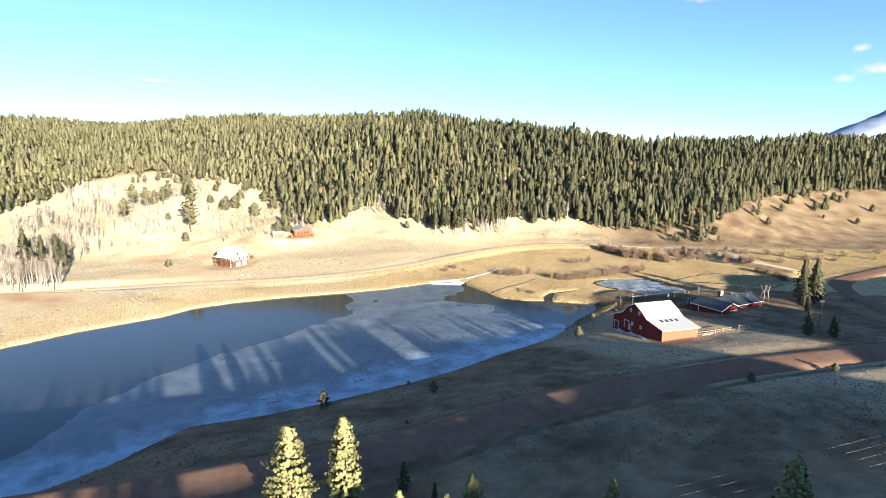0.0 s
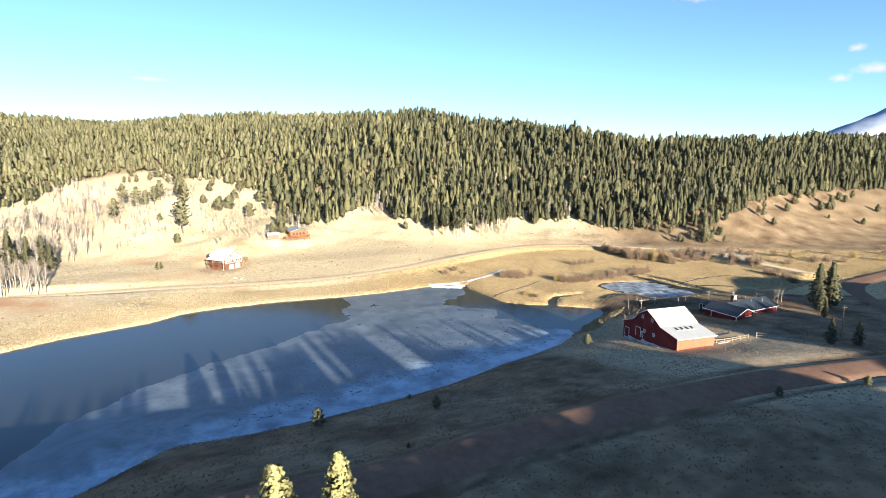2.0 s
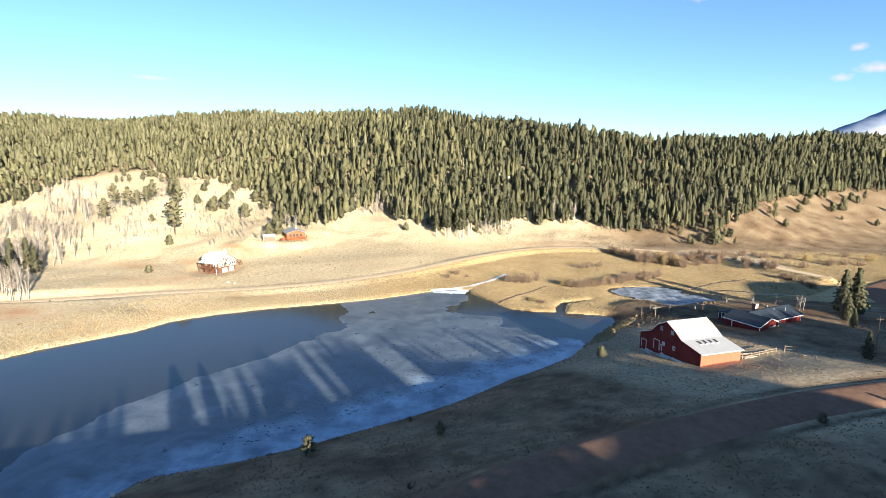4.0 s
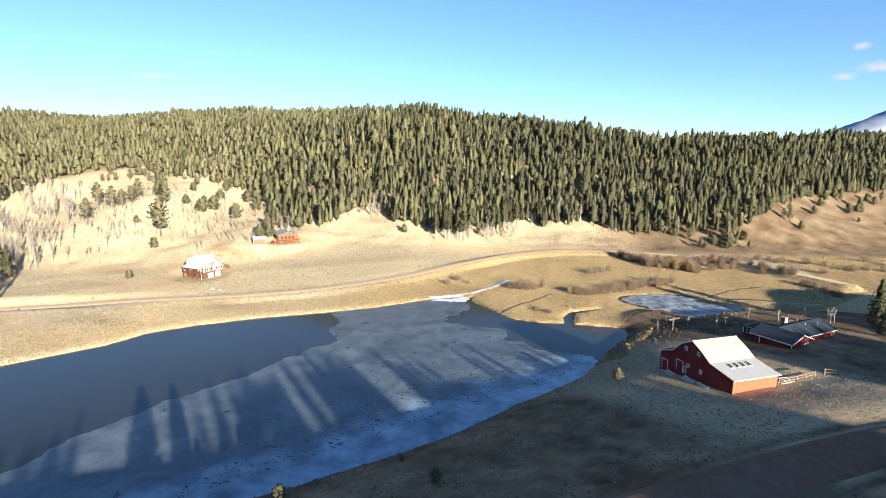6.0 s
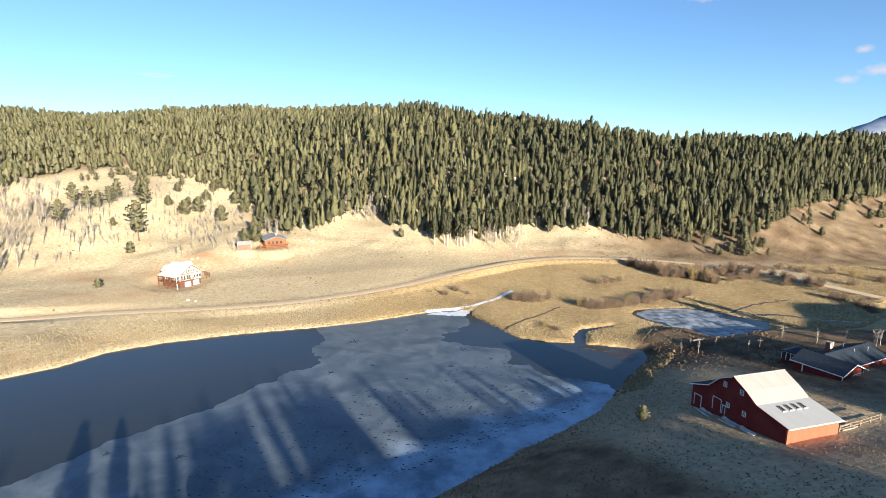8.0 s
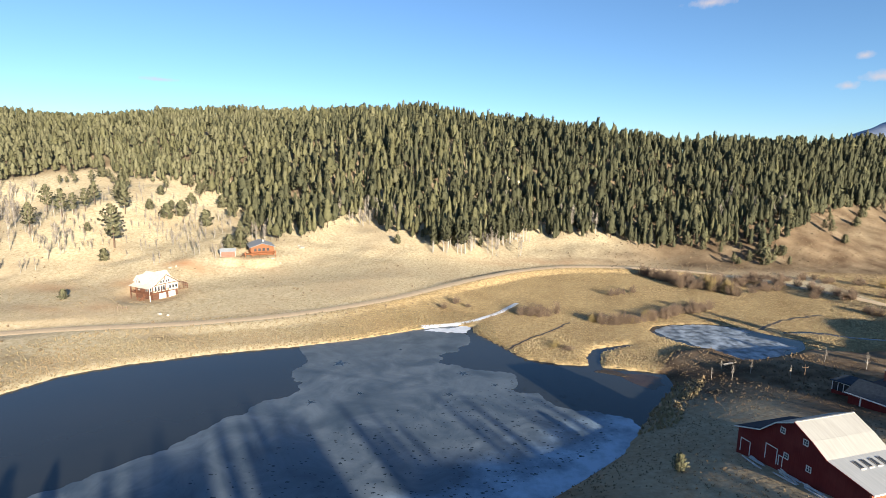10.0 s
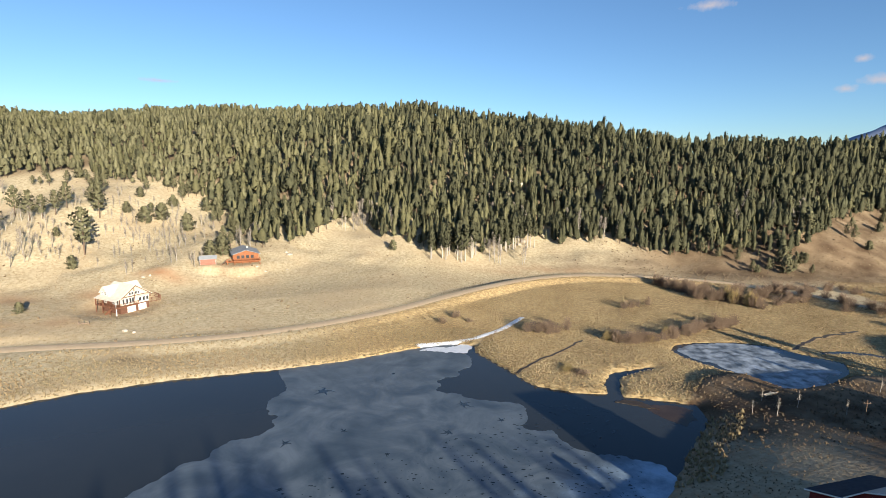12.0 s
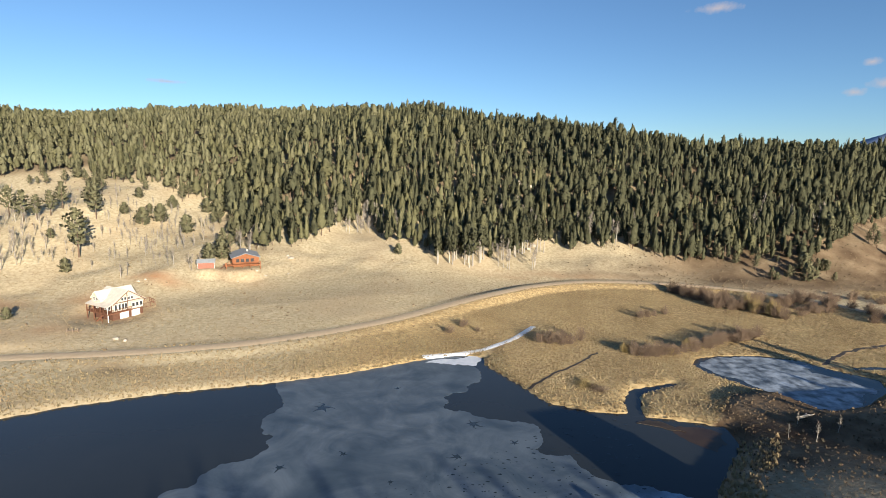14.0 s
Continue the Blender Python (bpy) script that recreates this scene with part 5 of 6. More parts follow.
def far_aspens(groups):
    """Bare aspens high on the slopes, too many to count, in one mesh."""
    V, F, I, base = [], [], [], 0
    for cx, cy, rx, ry, count, h0, h1 in groups:
        for _ in range(count):
            a, r = rng_t.uniform(0, math.tau), math.sqrt(rng_t.random())
            x, y, h, turn = cx + rx * r * math.cos(a), cy + ry * r * math.sin(a), rng_t.uniform(h0, h1), rng_t.uniform(0, math.tau)
            for k, me in enumerate(ASPENS[rng_t.randrange(5)]):
                v = np.empty(len(me.vertices) * 3, np.float32)
                me.vertices.foreach_get("co", v)
                f = np.empty(len(me.polygons) * 3, np.int32)
                me.polygons.foreach_get("vertices", f)
                v = v.reshape(-1, 3)
                c, s = math.cos(turn), math.sin(turn)
                V.append(np.c_[(v[:, 0] * c - v[:, 1] * s) * h * 1.15 + x, (v[:, 0] * s + v[:, 1] * c) * h * 1.15 + y, v[:, 2] * h + ground_at(x, y)])
                F.append(f.reshape(-1, 3) + base)
                I.append(np.full(len(f) // 3, k))
                base += len(v)
    me = mesh_from("aspen_thicket", np.concatenate(V), np.concatenate(F), [M_ASPEN, M_TWIG], np.concatenate(I))
    tagged(new("aspen_thicket", me), "thicket of bare pale aspens on the upper slopes", "aspens", kind="stuff")


far_aspens(((-196, 262, 18, 24, 42, 7, 11), (-222, 300, 24, 26, 80, 6.5, 10.5), (-228, 335, 18, 14, 30, 6, 9), (-185, 292, 26, 26, 44, 5, 9), (-168, 322, 42, 34, 90, 2.5, 5.5), (-135, 330, 22, 26, 40, 3, 6.5), (-60, 378, 16, 12, 24, 6, 10), (60, 395, 60, 14, 16, 9, 13), (150, 400, 40, 14, 12, 9, 13)))
aspens(-140, 300, 24, 12, 16, 2.5, 5, "young aspens on the slope")


def willow_mesh(seed, material):
    """An uneven dome of arching bare stems with fine twigs at its skin, about one metre high and wide."""
    rng = np.random.default_rng(seed)
    v, f = [], []
    lobe = rng.uniform(0, math.tau, 2)
    for _ in range(95):
        a, up = rng.uniform(0, math.tau), rng.random() ** 0.75
        c, s = math.cos(a), math.sin(a)
        size = rng.uniform(0.8, 1.05) * (1 + 0.14 * math.sin(2 * a + lobe[0]) + 0.1 * math.sin(3 * a + lobe[1]))
        th = 0.12 + 1.32 * up
        e = np.array((c * math.sin(th) * 0.6 * size, s * math.sin(th) * 0.6 * size, max(0.1, math.cos(th) * 0.92 * size)))
        b = np.array((c * 0.22 * up + rng.normal(0, 0.05), s * 0.22 * up + rng.normal(0, 0.05), -0.05))
        m = b + (e - b) * 0.55 + np.array((-c * 0.03, -s * 0.03, 0.1 * size))
        stick(v, f, b, m, 0.011, 0.008)
        stick(v, f, m, e, 0.008, 0.004)
        for _ in range(5):
            p = m + (e - m) * rng.uniform(0.0, 1.0)
            d = np.array((c * 0.4, s * 0.4, 0.8)) + rng.normal(0, 0.55, 3)
            stick(v, f, p, p + d * rng.uniform(0.06, 0.14), 0.007, 0.003)
    return mesh_from("thicket", np.array(v), np.array(f), [material])


WILLOWS = [willow_mesh(300 + k, M_WILLOW) for k in range(4)] + [willow_mesh(310, M_WILLOW2)]


def willow(x, y, h, w, yellow=False, group="willow thickets in the marsh"):
    label = "yellowish bare willow thicket in the marsh grass" if yellow else "red-brown bare willow thicket in the marsh grass"
    ob = thing("willow_shrub", pose(x, y, ground_at(x, y), 0, 0, rng_t.uniform(0, 360)), label, "shrub", group)
    ob.scale = (w * 1.7, w * 1.7, h * 1.45)
    new("thicket", WILLOWS[4 if yellow else rng_t.randrange(4)]).parent = ob


def willow_row(line, gap, spread, h0, h1, yellow=0.03):
    for x, y in smooth_line(line, gap):
        willow(x + rng_t.uniform(-spread, spread), y + rng_t.uniform(-spread, spread), rng_t.uniform(h0, h1), rng_t.uniform(1.8, 2.9), rng_t.random() < yellow)


willow_row([(43, 257), (50, 253.5), (57, 256.5), (66, 262), (76, 268.5), (92, 278)], 1.7, 1.5, 1.7, 3.3)
for x, y in ((20.2, 262.5), (23, 261.5), (26.5, 261), (29, 262), (24.5, 264), (27, 265), (33, 265.5)):
    willow(x, y, rng_t.uniform(2.2, 3.4), rng_t.uniform(1.8, 2.6))
for x, y, h in ((-3.6, 273.4, 1.9), (-7.2, 266.5, 1.8), (-2.6, 275, 1.6), (59, 293, 2.2), (62, 294.5, 2.4), (65, 296, 1.9), (69.5, 298.5, 2.4), (1.5, 270, 1.2)):
    willow(x, y, h, rng_t.uniform(1.3, 1.9))
willow_row([(84, 331), (90, 324), (93, 315), (98, 307.5), (106, 306), (112, 303)], 1.6, 3.0, 2.4, 4.2)
willow_row([(90, 330), (100, 320), (112, 318), (124, 316), (134, 310)], 2.0, 3.6, 2.2, 3.8)
willow_row([(104, 310), (109, 301), (113, 295)], 2.4, 2.4, 3.2, 4.6, 0.5)
willow_row([(122, 306), (133, 311), (139, 306), (147, 298), (152, 285)], 3.2, 2.6, 2.2, 3.4)
willow_row([(128, 320), (142, 326), (158, 331), (172, 322)], 4.0, 3.0, 2.0, 3.2)
willow_row([(146, 276), (152, 268), (150, 257)], 3.4, 2.2, 1.8, 2.8)
for x, y, h in ((176.6, 322, 3.0), (172, 300, 2.8), (190, 307, 3), (198, 308, 3), (205, 307, 2.6), (220, 320, 3), (148, 289, 2.4), (141, 296, 2.6), (185, 318, 2.6), (230, 312, 2.6), (212, 330, 2.8), (245, 330, 3.0), (30, 228, 1.1), (27, 231, 1.0)):
    willow(x, y, h, rng_t.uniform(2.0, 3.0), rng_t.random() < 0.3)

# ---- dry grass ----
CHANNELS = ([(13.5, 228), (17.5, 233.7), (22.8, 239.8), (28.3, 245.7), (35.8, 255.5)], [(97, 252), (104, 259), (111.6, 264.5), (121.9, 269.8), (130.2, 272.6)], [(103, 250), (112, 251), (124, 246), (138, 243)])
def wander(line, by, seed):
    """The line with small uneven bends."""
    rng = np.random.default_rng(seed)
    p = smooth_line(line, 1.6)
    p[1:-1] += rng.normal(0, by, (len(p) - 2, 2))
    return [tuple(q) for q in p]


HOUSE_SPOTS = ((59, 156, 16), (92, 184, 18), (-112, 262, 11), (-91, 310, 10), (-100, 299, 5))


def tufts(name, spots, h0, h1, w0, w1, label, seed, blades=5, material=None):
    rng = np.random.default_rng(seed)
    n = len(spots)
    z = height(spots[:, 0], spots[:, 1])
    hh, ww = rng.uniform(h0, h1, n), rng.uniform(w0, w1, n)
    V = np.empty((n, blades, 3, 3), np.float32)
    for b in range(blades):
        a = rng.uniform(0, math.tau, n)
        c, s = np.cos(a), np.sin(a)
        off = rng.uniform(0, 0.35, n) * ww
        bx, by = spots[:, 0] + c * off, spots[:, 1] + s * off
        half = ww * rng.uniform(0.22, 0.42, n)
        out = ww * rng.uniform(0.1, 0.6, n)
        top = hh * rng.uniform(0.6, 1.1, n)
        V[:, b, 0] = np.stack([bx - s * half, by + c * half, z - 0.06], -1)
        V[:, b, 1] = np.stack([bx + s * half, by - c * half, z - 0.06], -1)
        V[:, b, 2] = np.stack([bx + c * out, by + s * out, z + top], -1)
    F = np.arange(n * blades * 3).reshape(-1, 3)
    return tagged(new(name, mesh_from(name, V.reshape(-1, 3), F, [material or M_GRASS])), label, "grass", kind="stuff")


def open_ground(x, y):
    ok = (to_line(x, y, LAKE, True) > 0.15) & (to_line(x, y, POND, True) > 0.1) & (np.abs(to_line(x, y, NEAR_ROAD)) > 4.9) & (np.abs(to_line(x, y, FAR_ROAD)) > 2.7)
    for hx, hy, r in HOUSE_SPOTS:
        ok &= np.hypot(x - hx, y - hy) > r * 0.72
    for line in CHANNELS:
        ok &= np.abs(to_line(x, y, line)) > 1.0
    return ok & (np.abs(to_line(x, y, BROOK)) > 0.8)


def in_marsh(x, y, rng):
    return (x > -50 + 40 * rng.random(len(x))) & ((to_line(x, y, FAR_ROAD) < -2.7) | (x > 165)) & (y > np.interp(x, [-60, 0, 30, 50, 60, 75, 110, 130, 165], [165, 195, 205, 212, 226, 232, 226, 234, 262])) & (y < 338) & open_ground(x, y) & (rng.random(len(x)) < 0.6 + 0.4 * (bumps(x, y, 5, 31) > -0.3))


def on_bank(x, y, rng):
    d = to_line(x, y, LAKE, True)
    return (d < 26) & (x < 10) & (y > 130) & (to_line(x, y, NEAR_ROAD[:12]) > 90) & open_ground(x, y) & (rng.random(len(x)) < 0.5 + 0.5 * (d < 14))


def on_bluff(x, y, rng):
    q = to_line(x, y, NEAR_ROAD[:12])
    return (q > -45) & (q < 95) & (y < 225) & (x > -75) & (x < 135) & open_ground(x, y) & (rng.random(len(x)) < 0.34 + 0.4 * bumps(x, y, 4, 33))


def on_slope(x, y, rng):
    return (forest_line(x, y) < 4) & (to_line(x, y, FAR_ROAD) > 3) & (y < 430) & open_ground(x, y) & (rng.random(len(x)) < 0.35 + 0.3 * bumps(x, y, 6, 35))


tufts("marsh_grass", scatter(-50, 270, 205, 340, 0.7, 41, in_marsh), 0.14, 0.34, 0.4, 0.9, "golden tussocks of dry marsh grass", 42, 5, M_MARSH)
tufts("bank_grass", scatter(-150, 12, 150, 262, 0.75, 43, on_bank), 0.2, 0.5, 0.35, 0.75, "tall dry grass along the lake bank", 44, 5)
tufts("bluff_grass", scatter(-70, 130, 78, 222, 0.62, 45, on_bluff), 0.08, 0.24, 0.18, 0.5, "dry brown grass on the bluff, darkened for shade", 46, 4, M_BLUFFGRASS)
tufts("shore_grass", scatter(36, 62, 180, 206, 0.6, 61, lambda x, y, rng: open_ground(x, y) & (to_line(x, y, LAKE, True) < 7) & (rng.random(len(x)) < 0.45 + 0.4 * bumps(x, y, 2.5, 63))), 0.35, 0.8, 0.4, 0.9, "tall golden tussocks on the lake bank", 62, 6, M_MARSH)
tufts("slope_grass", scatter(-230, 260, 205, 430, 1.6, 47, on_slope), 0.10, 0.28, 0.35, 0.9, "sparse dry grass on the sunny slope", 48, 3)

def in_meadow(x, y, rng):
    return (to_line(x, y, FAR_ROAD) > 3) & (forest_line(x, y) < -3) & (y < 345) & open_ground(x, y) & (rng.random(len(x)) < 0.75 + 0.3 * bumps(x, y, 7, 37))


tufts("meadow_grass", scatter(-165, 60, 215, 345, 1.0, 49, in_meadow), 0.10, 0.26, 0.3, 0.7, "short pale grass on the meadow", 50, 3)


def sage(name, spots, label, seed, size=1.0):
    """Low dark scrub: small clumps of twigs."""
    rng = np.random.default_rng(seed)
    V, F = [], []
    z = height(spots[:, 0], spots[:, 1])
    for k in range(len(spots)):
        s = size * rng.uniform(0.25, 0.75)
        for _ in range(7):
            a = rng.uniform(0, math.tau)
            d0 = rng.uniform(0, 0.5) * s
            b = len(V)
            x, y = spots[k, 0] + math.cos(a) * d0, spots[k, 1] + math.sin(a) * d0
            V += [(x - 0.3 * s, y, z[k] - 0.05), (x + 0.3 * s, y + 0.1 * s, z[k] - 0.05), (x + rng.normal(0, 0.3) * s, y + rng.normal(0, 0.3) * s, z[k] + s * rng.uniform(0.5, 1.1))]
            F.append((b, b + 1, b + 2))
    return tagged(new(name, mesh_from(name, np.array(V), np.array(F), [M_SAGE])), label, "scrub", kind="stuff")


def scrub_spots(x, y, rng):
    ok = (forest_line(x, y) < 8) & open_ground(x, y) & (np.abs(x) < 250)
    marsh = (x > -10) & (y > 212) & (y < 335)
    return ok & ~marsh & (rng.random(len(x)) < (0.07 + 0.12 * bumps(x, y, 12, 39)) * np.where(to_line(x, y, NEAR_ROAD[:12]) < 85, 0.04, 1.0))


hill_brush = scatter(70, 300, 336, 460, 2.2, 55, lambda x, y, rng: (forest_line(x, y) < 6) & (rng.random(len(x)) < 0.35 + 0.35 * bumps(x, y, 7, 57)))
sage("hill_scrub", hill_brush, "low brown scrub on the bare hillside", 56)
sage("scrub", scatter(-230, 250, 60, 430, 3.4, 51, scrub_spots), "low dark scrub scattered in the dry grass", 52)
dark = scatter(46, 92, 188, 226, 0.9, 53, lambda x, y, rng: open_ground(x, y) & (rng.random(len(x)) < 0.4))
sage("dark_brush", dark, "dark brown brush on the bank by the pond", 54, 0.6)

# ---- pond, brook and marks in the ice ----
pond_water = sheet("water", np.array(POND) * 1.0, 0.30, M_WATER, "dark pond water among the marsh grass", "pond", 0.02)
POND_ICE = [(62, 248), (66, 253.5), (76, 256.5), (88, 256), (93, 251), (90, 246), (97, 240), (100, 236), (92, 229), (84, 223), (78, 222), (75, 229), (69, 237), (64, 243)]
M_POND_ICE = node_mat("patchy_pond_ice", (0.05, 0.07, 0.09), (0.50, 0.56, 0.62), 0.22, 0.3, 0.01, 1.5, (0.035, 0.045, 0.055), 0.4, 0.95, spec=0.25)
sheet("ice", ragged(POND_ICE, 1.6, 13), 0.33, M_POND_ICE, "patchy white ice on the pond", "ice", 0.025)
ribbon("brook", [(-14, 246.5), (-6, 249.5), (1.5, 252.2), (6.4, 257.3), (11.9, 263.4), (16, 270.8), (20, 278)], 1.0, 0.10, M_FROST, "narrow brook frozen white", 0.8, 5, 0.05)["category"] = "brook"
M_MUD = node_mat("dark_wet_mud", (0.035, 0.026, 0.018), (0.07, 0.05, 0.032), 0.7, 0.5, 0.02, 3, spec=0.4)
ribbon("brook", wander(CHANNELS[0], 0.45, 91), 0.45, 0.05, M_MUD, "narrow muddy channel in the marsh", 0.6, 5, 0.0)["category"] = "channel"
ribbon("brook", wander(CHANNELS[1], 0.5, 92), 0.7, 0.05, M_MUD, "narrow muddy channel in the marsh", 0.6, 5, 0.0)["category"] = "channel"
ribbon("brook", wander(CHANNELS[2], 0.5, 93), 1.3, 0.05, M_WATER, "narrow dark channel in the marsh", 0.6, 5, 0.0)["category"] = "channel"
MOUTH = [(-13, 243.6), (-7, 246.8), (-1, 250), (2.6, 250.4), (2.0, 246), (0.8, 242.6), (-5, 242.4)]
sheet("ice", ragged(MOUTH, 1.0, 17, 4), 0.045, M_FROST, "white frosted ice at the brook's mouth", "ice", 0.008)
sheet("sandbar", ragged([(34.5, 213.8), (37, 215.2), (41, 213.5), (43.5, 210.5), (41, 211), (37.5, 212.8)], 0.6, 19), 0.09, M_MUD, "low brown mud bar in the shallows", "sandbar", 0.2)
sheet("ice", ragged([(41, 212.5), (46, 213), (51, 211), (50, 206), (46.5, 203), (43.5, 206)], 1.2, 23), 0.012, M_SHALLOW, "brown shallow water in the cove", "water", 0.006).name = "shallow_water"


def star_hole(x, y, r, seed):
    """Where water broke through and froze dark: crooked arms from a middle."""
    rng = np.random.default_rng(seed)
    out, n = [], rng.integers(5, 8)
    a0 = rng.uniform(0, math.tau)
    for k in range(n):
        a = a0 + k * math.tau / n + rng.normal(0, 0.15)
        ln = r * rng.uniform(0.5, 1.15)
        bend = a + rng.normal(0, 0.3)
        out += [(x + 0.28 * r * math.cos(a - 0.35), y + 0.28 * r * math.sin(a - 0.35)),
                (x + 0.6 * ln * math.cos(a - 0.09), y + 0.6 * ln * math.sin(a - 0.09)),
                (x + ln * math.cos(bend), y + ln * math.sin(bend)),
                (x + 0.6 * ln * math.cos(a + 0.1), y + 0.6 * ln * math.sin(a + 0.1))]
    sheet("ice_star", out, 0.048, M_DARK_ICE, "dark star-shaped crack in the lake ice", "ice crack", 0.004)


for k, (x, y, r) in enumerate(((-33, 214, 3.0), (0, 209.8, 2.4), (-3, 197, 2.0), (-24, 196, 1.3), (-34, 190.5, 1.6), (-18, 226, 1.2), (-52, 150, 1.6), (-66, 150, 1.4), (-57.5, 120, 1.4), (8, 203, 1.2), (-14, 188, 1.1), (-30, 176, 1.2))):
    star_hole(x, y, r, 60 + k)


def specks(count, seed):
    rng = np.random.default_rng(seed)
    V, F = [], []
    while len(F) < count * 4:
        u, w = rng.uniform(0, 1), rng.uniform(0, 1) ** 1.6
        x, y = -48 + 80 * u, 119 + 60 * u + 42 * w
        if to_line(np.array([x]), np.array([y]), LAKE, True)[0] > -2.5:
            continue
        r, a, b = rng.uniform(0.06, 0.22) * rng.uniform(0.4, 1.6), rng.uniform(0, math.tau), len(V)
        for k in range(6):
            t = a + k * math.tau / 6
            q = r * rng.uniform(0.5, 1.2)
            V.append((x + q * math.cos(t) * 1.5, y + q * math.sin(t) * 0.9, 0.052))
        F += [(b, b + k, b + k + 1) for k in range(1, 5)]
    return tagged(new("ice_specks", mesh_from("ice_specks", np.array(V), np.array(F), [M_DARK_ICE])), "dark specks and melt spots in the frosted ice", "ice", kind="stuff")


specks(1700, 71)

# ---- small things ----
M_FENCE = node_mat("brown_fence_rails", (0.17, 0.125, 0.09), (0.29, 0.22, 0.16), 2.2, 0.9, 0.01, 12, spec=0.15)


def fence(name, line, posts, rails, label, high=1.25):
    f = thing(name, pose(0, 0, 0), label, "fence")
    p = [Vector((x, y, ground_at(x, y))) for x, y in line]
    pts = []
    for a, b in zip(p, p[1:]):
        for k in range(posts):
            q = a.lerp(b, k / posts)
            pts.append(Vector((q.x, q.y, ground_at(q.x, q.y))))
    pts.append(p[-1])
    for q in pts:
        box_part("post", (q.x - 0.09, q.y - 0.09, q.z - 0.3, q.x + 0.09, q.y + 0.09, q.z + high), M_FENCE, f)
    for a, b in zip(pts, pts[1:]):
        for r in range(rails):
            z = Vector((0, 0, high * (0.4 + 0.45 * r)))
            m = look(a + z, b + z)
            box_part("rail", (-0.07, -0.07, -(b - a).length, 0.07, 0.07, 0), M_FENCE, f, m)
    return f


fence("rail_fence", [(65.5, 149.5), (76.2, 154.8)], 4, 2, "weathered grey rail fence beside the barn")
fence("rail_gate", [(79, 156), (81.4, 155.2)], 1, 2, "low grey wooden gate frame in the yard", 1.5)
fence("hitching_rail", [(-113.8, 244.2), (-111.2, 245)], 2, 1, "short dark hitching rail by the road", 1.0)


M_PALEWOOD = node_mat("bleached_boards", (0.42, 0.40, 0.38), (0.66, 0.64, 0.61), 2.0, 0.9, 0.01, 12, spec=0.15)


def log_pile(x, y, turn, n, label):
    t = thing("log_pile", pose(x, y, ground_at(x, y), 0, 0, turn), label, "logs")
    for k in range(n):
        bm = bmesh.new()
        m = pose(rng_t.uniform(-0.4, 0.4), rng_t.uniform(-1.3, 1.3), 0.14 + 0.06 * (k % 3), 0, 90 + rng_t.uniform(-3, 3), rng_t.uniform(-12, 12))
        bmesh.ops.create_cone(bm, cap_ends=True, segments=7, radius1=0.16, radius2=0.12, depth=rng_t.uniform(2.2, 4.5), matrix=m)
        part("log", bm, M_PALEWOOD if n > 6 else M_GREYWOOD, t)


log_pile(49.6, 155, 105, 9, "loose pile of pale weathered boards by the barn")
log_pile(47.9, 160.5, 108, 8, "loose pile of pale weathered boards by the barn")
log_pile(51.3, 150.8, 108, 7, "loose pile of pale weathered boards by the barn")
log_pile(67.5, 151.5, 20, 6, "weathered poles lying beside the rail fence")
log_pile(68, 213.5, 35, 3, "grey driftwood log on the pond bank")


def post_sign(x, y, z_up, w, h, label):
    s = thing("sign_post", pose(x, y, ground_at(x, y), 0, 0, 8), label, "sign")
    box_part("post", (-0.05, -0.05, -0.3, 0.05, 0.05, z_up), M_GREYWOOD, s)
    box_part("board", (-w / 2, -0.09, z_up - h, w / 2, -0.052, z_up), M_WHITE, s, label="white board")


post_sign(-53.9, 99.8, 1.5, 0.75, 0.75, "small white sign board on a post by the shore")


def pole(x, y, high, label):
    p = thing("utility_pole", pose(x, y, ground_at(x, y)), label, "pole")
    bm = bmesh.new()
    bmesh.ops.create_cone(bm, cap_ends=True, segments=8, radius1=0.11, radius2=0.07, depth=high, matrix=pose(0, 0, high / 2 - 0.3))
    part("shaft", bm, M_BARK, p)
    box_part("crossarm", (-0.7, -0.05, high - 1.0, 0.7, 0.05, high - 0.9), M_BARK, p)
    for x0 in (-0.6, 0.0, 0.6):
        bm = bmesh.new()
        bmesh.ops.create_cone(bm, cap_ends=True, segments=6, radius1=0.05, radius2=0.03, depth=0.16, matrix=pose(x0, 0, high - 0.78))
        part("insulator", bm, M_GREYWOOD, p)
    return p


pole(101, 156.3, 9, "wooden utility pole by the spruces")
pole(76.5, 196, 5.0, "wooden utility pole between barn and pond")


def boulder(x, y, r, seed, label="pale rounded boulder in the dry grass"):
    bm = bmesh.new()
    bmesh.ops.create_icosphere(bm, subdivisions=2, radius=r)
    rng = random.Random(seed)
    sx, sy, sz = rng.uniform(0.8, 1.3), rng.uniform(0.8, 1.2), rng.uniform(0.55, 0.85)
    for v in bm.verts:
        k = 1 + 0.22 * noise.noise(v.co * (1.3 / r) + Vector((seed, 0, 0)))
        v.co = Vector((v.co.x * sx * k, v.co.y * sy * k, v.co.z * sz * k))
    ob = part("boulder", bm, M_ROCK)
    ob.location = (x, y, ground_at(x, y) + r * 0.2)
    tagged(ob, label, "rock", "boulders")


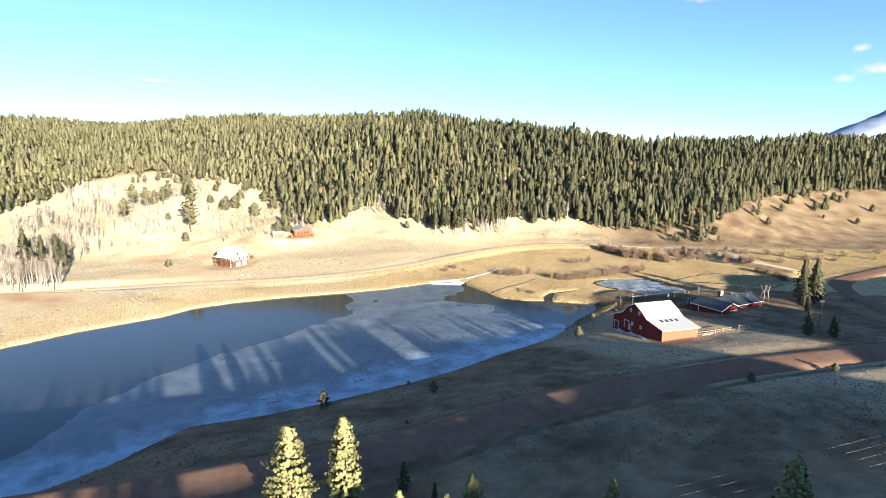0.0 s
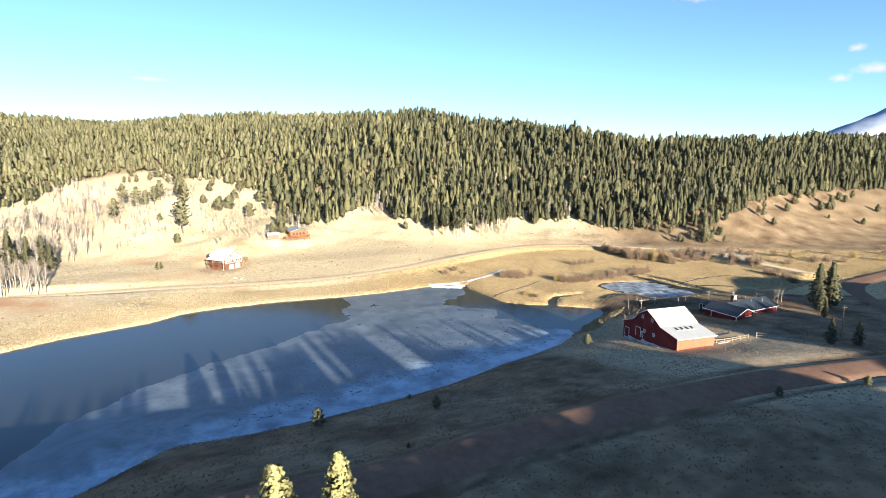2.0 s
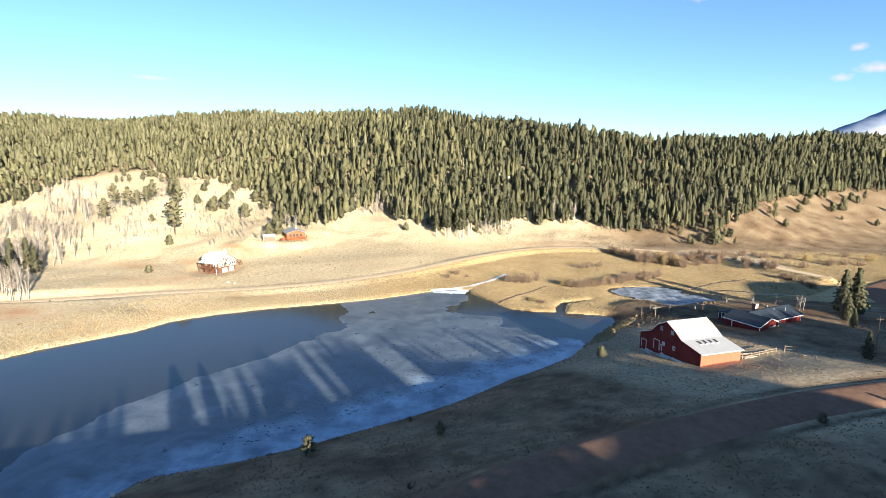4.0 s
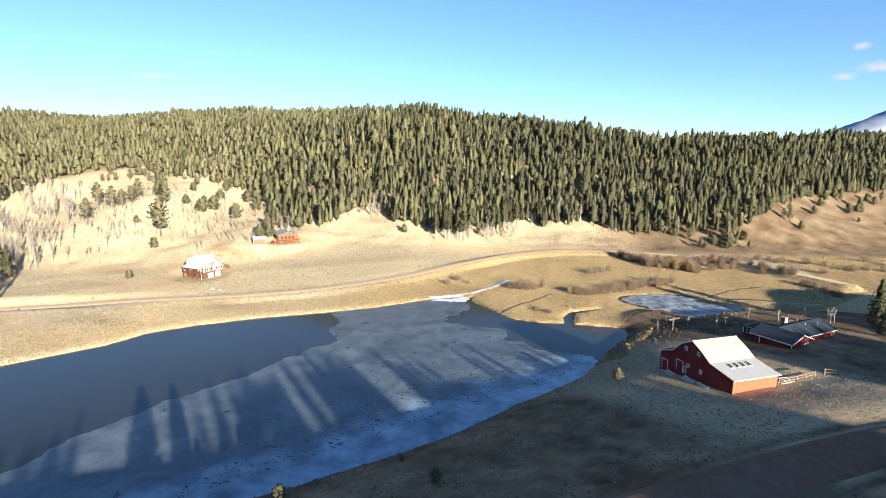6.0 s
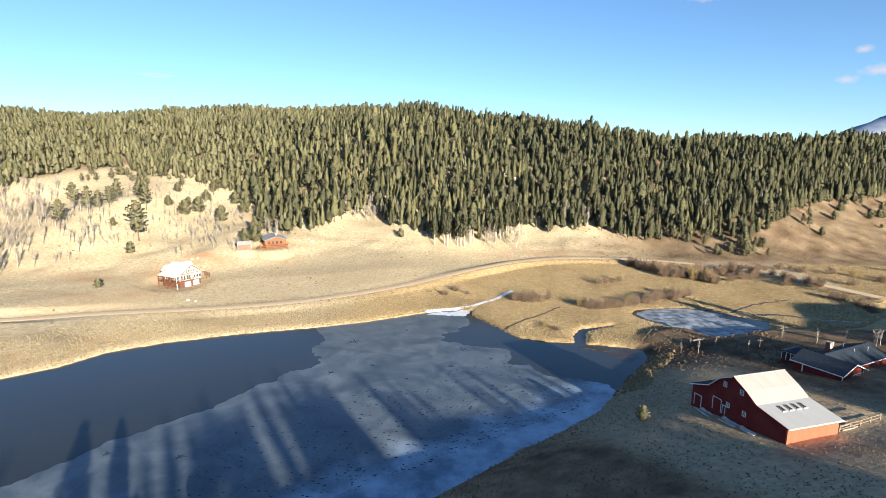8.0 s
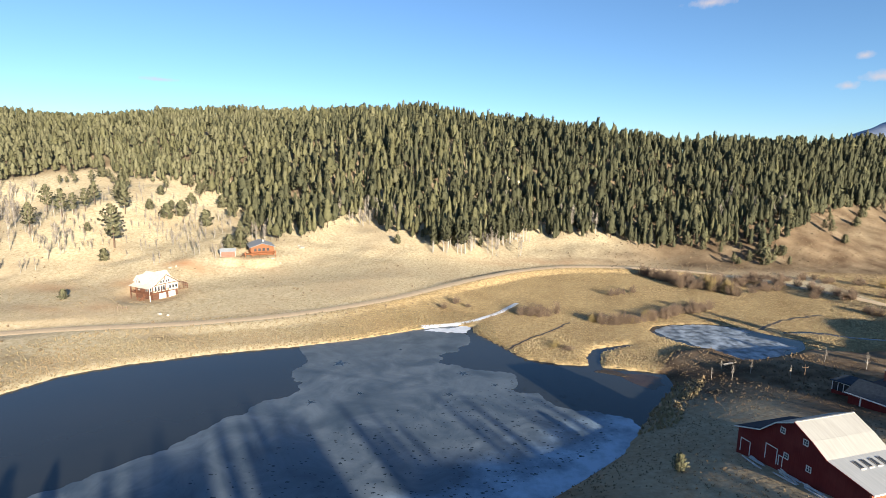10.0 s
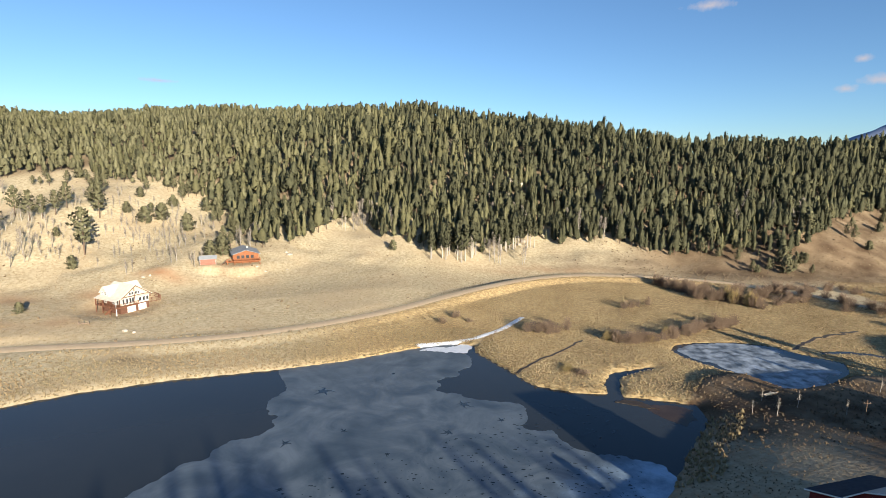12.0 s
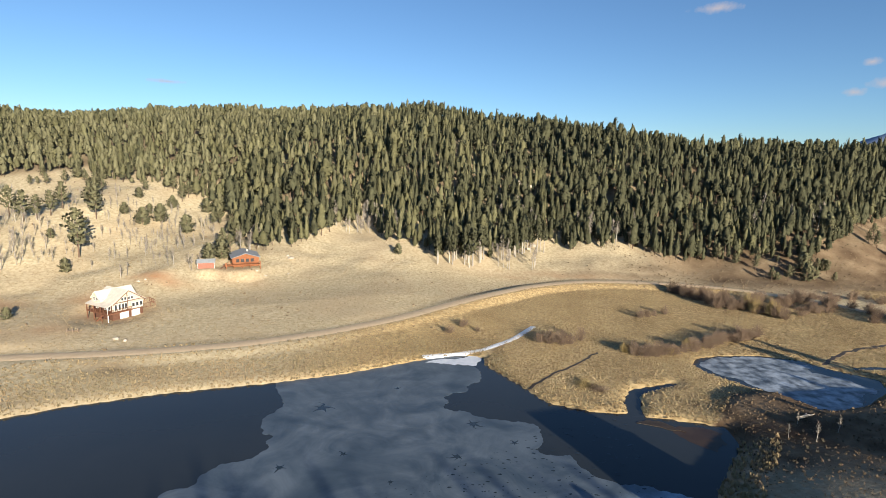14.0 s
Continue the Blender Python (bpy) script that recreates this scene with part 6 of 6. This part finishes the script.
M_ROCK = node_mat("pale_granite", (0.34, 0.29, 0.23), (0.5, 0.45, 0.37), 1.5, 0.9, 0.05, 3, spec=0.2)
for k, (x, y, r) in enumerate(((-98.6, 242.6, 0.7), (-95.6, 241.9, 0.6), (-77.2, 324.8, 1.2), (-79, 326, 0.8), (-84, 305, 0.6), (-81, 306, 0.5), (-118, 284, 0.6), (-116, 285, 0.5), (-74, 312, 0.5), (-88, 297, 0.4), (27, 372, 1.0), (30, 376, 1.4))):
    boulder(x, y, r, k)
for k in range(16):
    boulder(rng_t.uniform(5, 40), rng_t.uniform(410, 460), rng_t.uniform(1.2, 2.6), 40 + k, "pale granite outcrop among the trees")


def wire(name, a, b, sag):
    cu = bpy.data.curves.new(name, "CURVE")
    cu.dimensions, cu.bevel_depth, cu.bevel_resolution = "3D", 0.005, 1
    sp = cu.splines.new("POLY")
    sp.points.add(24)
    for k in range(25):
        t = k / 24
        q = Vector(a).lerp(Vector(b), t)
        sp.points[k].co = (q.x, q.y, q.z - sag * 4 * t * (1 - t), 1)
    cu.materials.append(M_METAL)
    return tagged(new(name, cu), "thin bright power line wire over the slope", "wire", "power line wires")


for k in range(4):
    wire("power_line", (-22 + k * 1.2, 41.5 - k * 0.9, 23.2), (100 + k * 1.2, 83.2 - k * 0.9, 29.2), 0.6)

# ---- distance ----
def mountain(x, y, w, h, seed):
    n = 60
    V, F = [], []
    for i in range(n):
        for j in range(12):
            u, t = i / (n - 1) * 2 - 1, j / 11
            ridge = h * (1 - abs(u) ** 1.5) * (1 + 0.25 * noise.fractal(Vector((u * 3 + seed, t, 0)), 1, 2, 5))
            V.append((x + u * w, y + (t - 0.5) * w * 0.5, -20 + ridge * math.sin(math.pi * t) * (1 + 0.1 * noise.noise(Vector((u * 9, t * 5, seed))))))
    ids = np.arange(n * 12).reshape(n, 12)
    F = np.stack([ids[:-1, :-1], ids[1:, :-1], ids[1:, 1:], ids[:-1, 1:]], -1).reshape(-1, 4)
    tagged(new("backdrop", mesh_from("mountain", np.array(V), F, [M_MOUNTAIN], shade=True)), "bluish mountain in the far distance, haze in its colour", "mountain", kind="structure")


mountain(3250, 3300, 1600, 570, 5)
